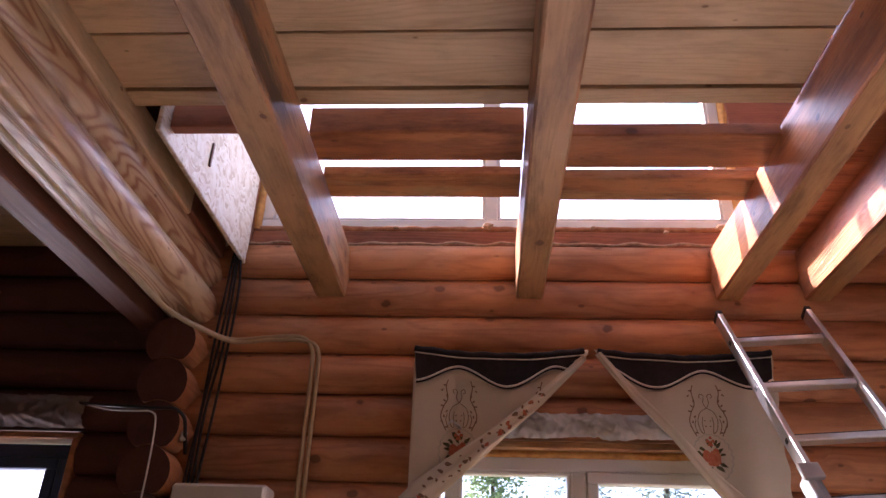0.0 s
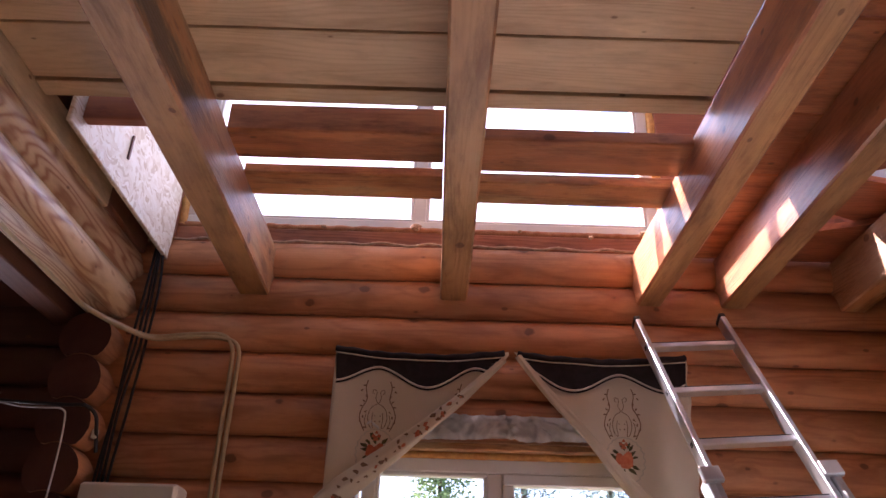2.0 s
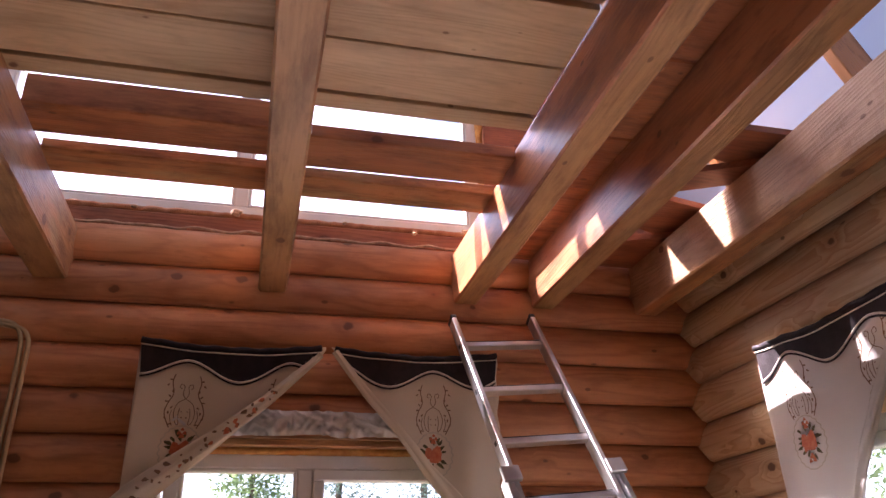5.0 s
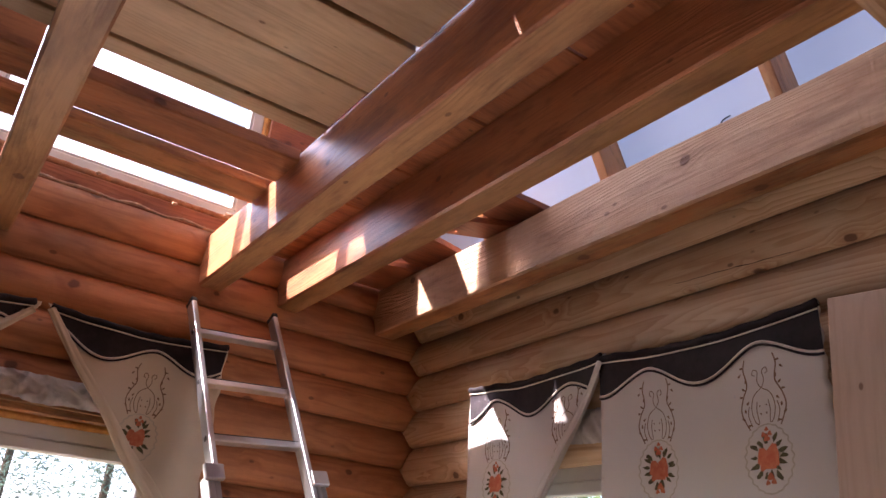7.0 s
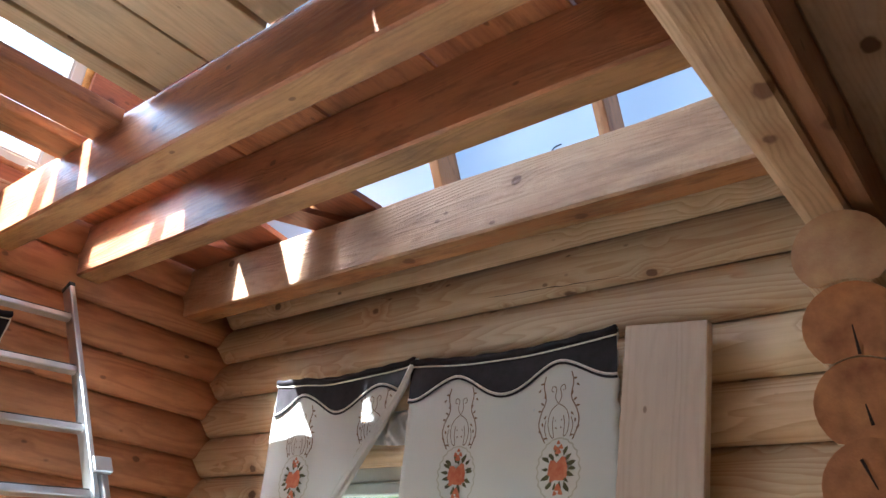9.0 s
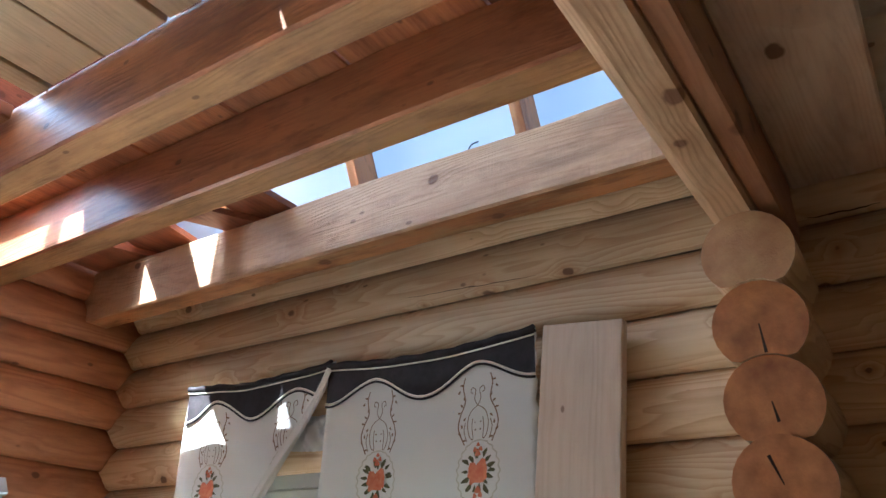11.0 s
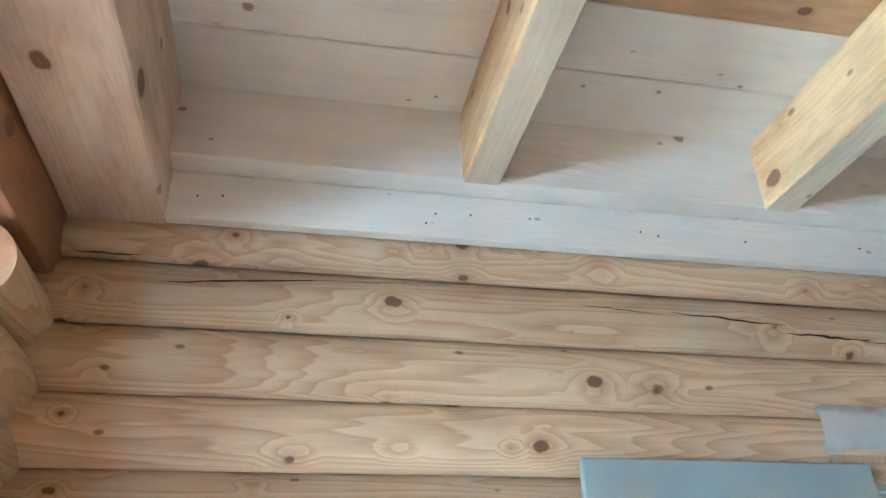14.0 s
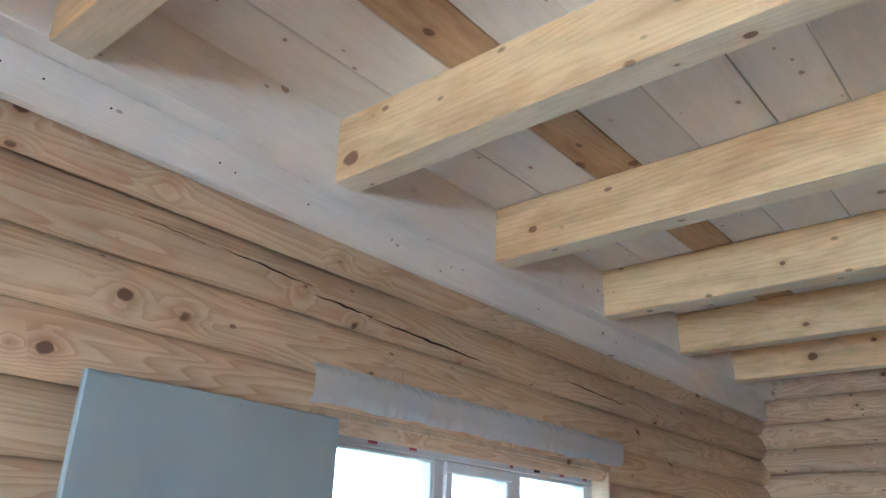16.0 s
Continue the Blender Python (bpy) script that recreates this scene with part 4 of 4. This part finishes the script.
def motif(sheet, cu, cv, parent, keep=lambda u, v: True):
    """One printed ornament: scrolls above, a medallion of roses below."""
    brown, red, green, pale = [], [], [], []
    for s in (-1, 1):
        brown += stroke(curve2([(cu + s * x, cv + y) for x, y in ((0.055, 0.145), (0.078, 0.09), (0.070, 0.045), (0.050, 0.0), (0.058, -0.05), (0.050, -0.085))]), 0.0045)
        for i in range(9):
            t = i / 8
            brown.append(blob(cu + s * (0.064 + 0.012 * math.sin(i * 2.1)), cv - 0.06 + 0.19 * t, 0.0075, 6, 0.5, i * 0.8 * s, i))
        brown += stroke(curve2([(cu + s * x, cv + y) for x, y in ((0.0, 0.02), (0.012, -0.005), (0.008, -0.035), (0.022, -0.045), (0.027, -0.03), (0.018, -0.025))]), 0.003)
        brown += stroke(curve2([(cu + s * x, cv + y) for x, y in ((0.003, 0.02), (0.03, 0.04), (0.042, 0.08), (0.034, 0.12), (0.02, 0.13), (0.024, 0.09), (0.02, 0.06))]), 0.003)
        brown += stroke(curve2([(cu + s * x, cv + y) for x, y in ((0.05, 0.07), (0.056, 0.1), (0.045, 0.135))]), 0.003)
        brown.append(blob(cu + s * 0.01, cv + 0.10, 0.0035, 6))
        brown.append(blob(cu + s * 0.012, cv + 0.075, 0.003, 6))
    ring = [(cu + 0.082 * math.cos(a), cv + 0.24 + 0.105 * math.sin(a)) for a in [2 * math.pi * i / 44 for i in range(45)]]
    pale += stroke([(u + 0.004 * math.cos(i * math.pi), v + 0.004 * math.sin(i * math.pi)) for i, (u, v) in enumerate(ring)], 0.005)
    rnd = random.Random(int(cu * 1000))
    for i in range(16):
        a = 2 * math.pi * i / 16 + rnd.uniform(-0.2, 0.2)
        q = rnd.uniform(0.040, 0.058)
        green.append(blob(cu + q * math.cos(a), cv + 0.235 + q * 1.25 * math.sin(a), rnd.uniform(0.012, 0.019), 7, 0.45, a, i))
    for (x, y, r) in ((-0.018, 0.232, 0.026), (0.016, 0.222, 0.024), (0.004, 0.255, 0.022), (-0.022, 0.262, 0.014), (0.024, 0.25, 0.015), (0.0, 0.295, 0.012), (-0.012, 0.312, 0.008), (0.01, 0.31, 0.009), (0.0, 0.178, 0.011), (-0.011, 0.165, 0.008), (0.012, 0.165, 0.008), (0.002, 0.15, 0.007)):
        red.append(blob(cu + x, cv + y, r, 11, 0.95, x * 50, x * 90))
    ok = lambda p: all(keep(u, v) for u, v in p)
    for nm, shapes, m, lf in (("print_ring", pale, PRINT_PALE, 0.0012), ("print_scroll", brown, PRINT_BROWN, 0.0016), ("print_foliage", green, PRINT_GREEN, 0.0020), ("print_posy", red, PRINT_RED, 0.0026)):
        shapes = [p for p in shapes if ok(p)]
        if shapes:
            decal(nm, sheet, shapes, m, parent, lf)


def wavy(u, centre, period, low, deep):
    """Lower edge of the valance: deepest between the motifs."""
    c = math.cos(2 * math.pi * (u - centre) / period)
    return low + deep * (0.5 - 0.5 * c) ** 0.9


def valance(sheet, lo, hi, centre, period, parent, keep=lambda u, v: True, low=0.065, deep=0.088):
    n = 60
    v, f = [], []
    for i in range(n + 1):
        u = lo + (hi - lo) * i / n
        for j in range(6):
            d = wavy(u, centre, period, low, deep)
            vv = d * j / 5
            if not keep(u, vv):
                vv = max(0.0, vv * 0.1)
            v.append(sheet.at(u, vv, 0.0045))
    for i in range(n):
        for j in range(5):
            q = i * 6 + j
            f.append((q, q + 6, q + 7, q + 1))
    under(new("valance", mesh_of("valance", v, f, FELT, True)), parent, "dark brown scalloped valance")
    for nm, dd, r, m, lab in (("piping", 0.003, 0.0042, PIPING, "cream piping"), ("edging", 0.0125, 0.0042, FELT, "dark edging cord")):
        pts = []
        for i in range(n + 1):
            u = lo + (hi - lo) * i / n
            d = wavy(u, centre, period, low, deep) + dd
            if keep(u, d):
                pts.append(sheet.at(u, d, 0.006))
        if len(pts) > 3:
            tube(nm, pts, r, m, parent, lab, 6, 1)
    tube("hem_cord", [sheet.at(lo + (hi - lo) * i / 20, 0.026, 0.008) for i in range(21)], 0.0028, PIPING, parent, "cream cord", 6, 2)
    # rolled heading on the rod
    tube("heading", [sheet.at(lo + (hi - lo) * i / 20, 0.006 + 0.003 * math.sin(i * 2.1), 0.004) for i in range(21)], 0.014, FELT, parent, "dark rolled heading", 8, 2)


def fold_roll(sheet, p0, p1, r0, r1, parent, mat, seed=0.0, twist=3.0):
    """The gathered edge of a curtain drawn aside: a ribbed roll between two (u, v) points."""
    n, m = 46, 26
    v, f = [], []
    a, b = Vector((*p0, 0)), Vector((*p1, 0))
    d = (b - a).normalized()
    side = Vector((-d.y, d.x, 0))
    for i in range(n + 1):
        t = i / n
        c = a + (b - a) * t
        r = r0 + (r1 - r0) * t
        for j in range(m):
            th = 2 * math.pi * j / m
            k = 1 + 0.22 * math.sin(4 * th + twist * t * 3 + seed) + 0.10 * math.sin(9 * th + seed)
            q = c + side * (r * k * math.cos(th))
            v.append(sheet.at(q.x, q.y, 0.010 + r * 0.45 * k * (math.sin(th) + 0.6)))
    for i in range(n):
        for j in range(m):
            q, w = i * m + j, i * m + (j + 1) % m
            f.append((q, w, w + m, q + m))
    f.append(tuple(range(m)))
    f.append(tuple(range(n * m, n * m + m)))
    return under(new("gathered_fold", mesh_of("gathered_fold", v, f, mat, True)), parent, "gathered folds of the drawn cloth")


def line_at(p0, p1):
    return lambda v: p0[0] + (p1[0] - p0[0]) * (v - p0[1]) / (p1[1] - p0[1])


# left of the north window, drawn aside to the left
c1 = thing("curtain", "cream flowered curtain drawn aside under a brown valance", "curtain", group="curtains at the windows")
s1 = Sheet((-0.155, 4.585, 2.70), (1, 0, 0), (0, -1, 0), 0.795, 0.70, 0.026, 1.0)
edge = line_at((0.77, 0.03), (0.02, 0.66))
sheet_part("cloth", s1, lambda v: 0.0, lambda v: max(0.012, min(0.78, edge(v))), 0.0, 0.70, CURTAIN, c1)
keep1 = lambda u, v: u < edge(v) - 0.012 and u > 0.005
valance(s1, 0.0, 0.76, 0.205, 0.42, c1, keep1)
motif(s1, 0.205, 0.22, c1, keep1)
motif(s1, 0.62, 0.22, c1, keep1)
fold_roll(s1, (0.76, 0.04), (0.0, 0.70), 0.012, 0.05, c1, CURTAIN, 0.3)
rnd = random.Random(5)
for nm, m, cnt in (("fold_print", PRINT_BROWN, 34), ("fold_bloom", PRINT_RED, 12)):
    shapes = []
    for i in range(cnt):
        t = rnd.uniform(0.25, 0.97)
        r = 0.012 + 0.038 * t
        o = rnd.uniform(-0.5, 0.5) * r
        shapes.append(blob(0.76 - 0.76 * t + o, 0.04 + 0.66 * t + o * 0.9, rnd.uniform(0.006, 0.016), 7, 0.6, rnd.uniform(0, 3), i))
    tagged(decal(nm, s1, shapes, m, c1, 0.052), kind="stuff")
# right of the north window, drawn aside to the right
c2 = thing("curtain", "cream flowered curtain drawn aside under a brown valance", "curtain", group="curtains at the windows")
s2 = Sheet((0.645, 4.585, 2.70), (1, 0, 0), (0, -1, 0), 0.78, 0.95, 0.026, 2.4)
edge2 = line_at((0.03, 0.03), (0.64, 0.74))
sheet_part("cloth", s2, lambda v: max(0.0, min(0.70, edge2(v))), lambda v: 0.78 + 0.006 * math.sin(v * 40), 0.0, 0.95, CURTAIN, c2)
keep2 = lambda u, v: u > edge2(v) + 0.012 and u < 0.775
valance(s2, 0.02, 0.78, 0.47, 0.42, c2, keep2)
motif(s2, 0.47, 0.22, c2, keep2)
fold_roll(s2, (0.02, 0.02), (0.62, 0.74), 0.014, 0.03, c2, CURTAIN, 1.3)
# east window: one drawn aside, one hanging
c3 = thing("curtain", "white flowered curtain drawn aside, sun patches on it", "curtain", group="curtains at the windows")
s3 = Sheet((2.475, 3.99, 2.62), (0, -1, 0), (-1, 0, 0), 0.85, 1.1, 0.026, 4.1)
edge3 = line_at((0.83, 0.05), (0.42, 0.66))
sheet_part("cloth", s3, lambda v: 0.0, lambda v: max(0.30, min(0.85, edge3(v))), 0.0, 1.1, CURTAIN_E, c3)
keep3 = lambda u, v: 0.004 < u < edge3(v) - 0.012
valance(s3, 0.0, 0.83, 0.215, 0.44, c3, keep3)
motif(s3, 0.215, 0.20, c3, keep3)
motif(s3, 0.64, 0.16, c3, keep3)
fold_roll(s3, (0.83, 0.03), (0.36, 0.75), 0.014, 0.03, c3, CURTAIN_E, 2.0)
c4 = thing("curtain", "white flowered curtain hanging straight with a brown valance", "curtain", group="curtains at the windows")
s4 = Sheet((2.475, 3.175, 2.61), (0, -1, 0), (-1, 0, 0), 0.885, 1.3, 0.013, 5.7)
sheet_part("cloth", s4, lambda v: 0.0, lambda v: 0.885 + 0.006 * math.sin(v * 75), 0.0, 1.3, CURTAIN_E, c4)
valance(s4, 0.0, 0.885, 0.235, 0.435, c4)
motif(s4, 0.26, 0.20, c4)
motif(s4, 0.67, 0.20, c4)
decal("print_border", s4, stroke([(0.005 + 0.02 * i, 0.60 + 0.02 * abs(math.sin(i * 0.7))) for i in range(43)], 0.006), PRINT_BROWN, c4)

# ---- leaning board by the east window, grey panel in the back room ----
lean = new("leaning_board", box_mesh("leaning_board", -1.3, 1.3, -0.135, 0.135, -0.02, 0.02, BOARD_LEAN))
lean.matrix_world = Matrix.Translation((2.435, 2.235, 1.30)) @ Matrix.Rotation(radians(5.0), 4, "X") @ Matrix.Rotation(radians(-90), 4, "Y")
tagged(lean, "pale planed pine board leaning against the log wall", "board")
panel = new("grey_panel", box_mesh("grey_panel", -0.012, 0.012, -0.44, 0.44, -1.13, 1.13, GREYPANEL))
panel.matrix_world = Matrix.Translation((2.43, -0.40, 1.13))
tagged(panel, "smooth grey panel standing against the log wall", "panel")

# ---- ladder ----
ladder = thing("ladder", "aluminium extension ladder leaning against the log wall", "ladder")
LX0, LX1 = 1.205, 1.605
LEAN = radians(30)
TOP = Vector((0, 4.50, 2.855))
way = Vector((0.10, -math.sin(LEAN), -math.cos(LEAN))).normalized()
across = (Vector((1, 0, 0)) - way * way.x).normalized()
turn = Matrix((across, (-way).cross(across), -way)).transposed().to_4x4()
LLEN = TOP.z / -way.z


def ladder_bar(name, x, off, w, d, s0, s1, mat, parent):
    ob = new(name, box_mesh(name, -w / 2, w / 2, -d / 2, d / 2, -(s1 - s0) / 2, (s1 - s0) / 2, mat, 0.004))
    mid = TOP + way * ((s0 + s1) / 2) + Vector((LX0, 0, 0)) + across * (x - LX0)
    ob.matrix_world = Matrix.Translation(mid) @ turn @ Matrix.Translation((0, off, 0))
    return under(ob, parent)


for x in (LX0, LX1):
    ladder_bar("rail", x, 0, 0.024, 0.062, 0.02, LLEN - 0.02, ALU, ladder)
    cap = ladder_bar("end_cap", x, 0, 0.028, 0.066, 0.0, 0.022, BLACK, ladder)
    ladder_bar("foot", x, 0, 0.03, 0.07, LLEN - 0.06, LLEN, BLACK, ladder)
    sgn = -1 if x == LX0 else 1
    ladder_bar("outer_rail", x + sgn * 0.031, -0.012, 0.026, 0.07, 0.93, LLEN - 0.05, ALU, ladder)
    ladder_bar("bracket", x + sgn * 0.02, -0.05, 0.075, 0.022, 0.90, 0.965, ALU, ladder)
s = 0.19
while s < LLEN - 0.1:
    ladder_bar("rung", (LX0 + LX1) / 2, 0, LX1 - LX0 - 0.02, 0.034, s - 0.015, s + 0.015, ALU, ladder)
    ladder_bar("tread_grip", (LX0 + LX1) / 2, 0, LX1 - LX0 - 0.03, 0.030, s - 0.020, s - 0.0152, BLACK, ladder)
    for x in (LX0, LX1):
        sgn = -1 if x == LX0 else 1
        ladder_bar("rivet", x + sgn * 0.012, 0, 0.004, 0.02, s - 0.01, s + 0.01, BLACK, ladder)
    s += 0.28

# ---- cables and box ----
for i, (dx, dz) in enumerate(((0, 0), (0.014, -0.012))):
    cab = tube("cable", [(-1.22 + dx, 2.2, 2.775 + dz), (-1.22 + dx, 3.2, 2.778 + dz), (-1.23 + dx, 4.05, 2.772 + dz), (-1.22 + dx, 4.30, 2.77 + dz), (-1.12 + dx, 4.45, 2.745 + dz), (-1.02 + dx, 4.575, 2.74 + dz), (-0.85 + dx, 4.58, 2.755 + dz), (-0.70 + dx, 4.585, 2.76 + dz * 1.5), (-0.64 + dx * 2, 4.585, 2.70), (-0.63 + dx * 2, 4.585, 2.55), (-0.632 + dx * 2, 4.585, 2.2), (-0.63 + dx * 2, 4.585, 1.6)], 0.010, CABLE_TAN)
    tagged(cab, "beige power cable running along the beam and down the logs", "cable", group="beige cables")
for i in range(4):
    ox = 0.019 * i
    cab = tube("cable", [(-1.09 + ox * 0.6, 4.60, 3.27), (-1.08 + ox * 0.5, 4.57, 3.22), (-1.09 + ox + 0.01 * math.sin(i * 3), 4.575, 3.0), (-1.105 + ox * 1.2, 4.58, 2.7), (-1.12 + ox + 0.012 * math.cos(i * 2), 4.58, 2.4), (-1.13 + ox, 4.58, 2.05), (-1.13 + ox, 4.58, 1.5)], 0.0065, CABLE_BLACK)
    tagged(cab, "black cable hanging down the wall corner", "cable", group="black cables")
cab = tube("cable", [(-1.75, 4.57, 2.43), (-1.55, 4.50, 2.40), (-1.40, 4.43, 2.375), (-1.25, 4.425, 2.37), (-1.17, 4.43, 2.37), (-1.135, 4.47, 2.34), (-1.13, 4.50, 2.28), (-1.13, 4.54, 2.2)], 0.008, CABLE_BLACK)
tagged(cab, "black cable crossing the dark log ends", "cable")
cab = tube("cable", [(-1.7, 4.56, 2.43), (-1.5, 4.5, 2.38), (-1.34, 4.425, 2.355), (-1.26, 4.42, 2.35), (-1.235, 4.42, 2.30), (-1.23, 4.425, 2.1), (-1.24, 4.43, 1.8)], 0.004, CABLE_WHITE)
tagged(cab, "thin white wire hanging over the log ends", "cable")
clip = box("cable_clip", -1.15, -1.125, 4.50, 4.52, 2.25, 2.29, BOXWHITE)
tagged(clip, "small white cable clip on the log end", "clip")
dbox = thing("distribution_box", "ivory plastic electric box on the log wall", "electric box")
box("body", -1.13, -0.73, 4.46, 4.60, 1.75, 2.068, BOXWHITE, dbox, c=0.012)
box("lid", -1.12, -0.74, 4.445, 4.459, 1.76, 2.058, BOXWHITE, dbox, c=0.005)
nail = box("bracket", 0.446, 0.459, 3.585, 3.61, 3.21, 3.24, ALU)
tagged(nail, "small steel bracket at the board's end", "bracket")

# ---- outdoors ----
ground = new("ground", mesh_of("ground", [(-400, -400, -0.45), (400, -400, -0.45), (400, 400, -0.45), (-400, 400, -0.45)], [(0, 1, 2, 3)], STONE))
tagged(ground, "grassy ground round the house", "ground", kind="structure")


def tree(x, y, h, spread, mat, seed, fir=False, count=4200):
    rnd = random.Random(seed)
    t = thing("tree", "dark fir tree outside the window" if fir else "leafy green tree outside the window", "tree", group="trees outside", at=pose(x, y, -0.45))
    trunk = prism("trunk", [(0.011 * h * math.cos(a), 0.011 * h * math.sin(a)) for a in [2 * math.pi * i / 9 for i in range(9)]], h, BARK, segs=8, wob=0.15, seed=seed, smooth=True, taper=-1.2)
    ob = new("trunk", trunk)
    ob.matrix_basis = pose(0, 0, 0, 0, -90, 0)
    under(ob, t)
    v, f = [], []
    for i in range(count):
        k = rnd.random() ** 0.8
        z = h * (0.12 + 0.88 * k)
        rr = spread * (1.02 - k) if fir else spread * math.sqrt(max(0.05, 1 - (2.0 * k - 0.9) ** 2))
        a = rnd.uniform(0, 2 * math.pi)
        q = rr * math.sqrt(rnd.random()) * (0.7 + 0.5 * noise.noise((math.cos(a) * 2, math.sin(a) * 2, z * 0.9 + seed)))
        p = Vector((q * math.cos(a), q * math.sin(a), z - (0.15 * q if fir else 0)))
        for w in range(3):
            s = rnd.uniform(0.035, 0.085) * h / 6
            d = Vector((rnd.gauss(0, 1), rnd.gauss(0, 1), rnd.gauss(0, 0.6))).normalized()
            e = d.cross(Vector((rnd.gauss(0, 1), rnd.gauss(0, 1), rnd.gauss(0, 1)))).normalized()
            c = p + Vector((rnd.gauss(0, 0.12), rnd.gauss(0, 0.12), rnd.gauss(0, 0.1))) * h / 6
            b = len(v)
            wd = 0.18 if fir else 0.42
            v += [c, c + d * s + e * s * wd, c + d * s * 2, c + d * s - e * s * wd]
            f.append((b, b + 1, b + 2, b + 3))
    under(new("crown", mesh_of("crown", v, f, mat)), t)
    return t


tree(2.6, 21.5, 8.4, 3.0, LEAF_DARK, 3, True, 3000)
tree(0.45, 27.0, 8.6, 1.7, LEAF, 4, False, 2600)
tree(5.4, 24.0, 9.4, 3.2, LEAF_DARK, 5, True, 3000)
tree(11.0, 8.4, 7.5, 2.8, LEAF, 6)
tree(13.5, 12.5, 9.0, 3.4, LEAF, 7)
tree(12.0, 4.6, 7.0, 2.8, LEAF, 8)
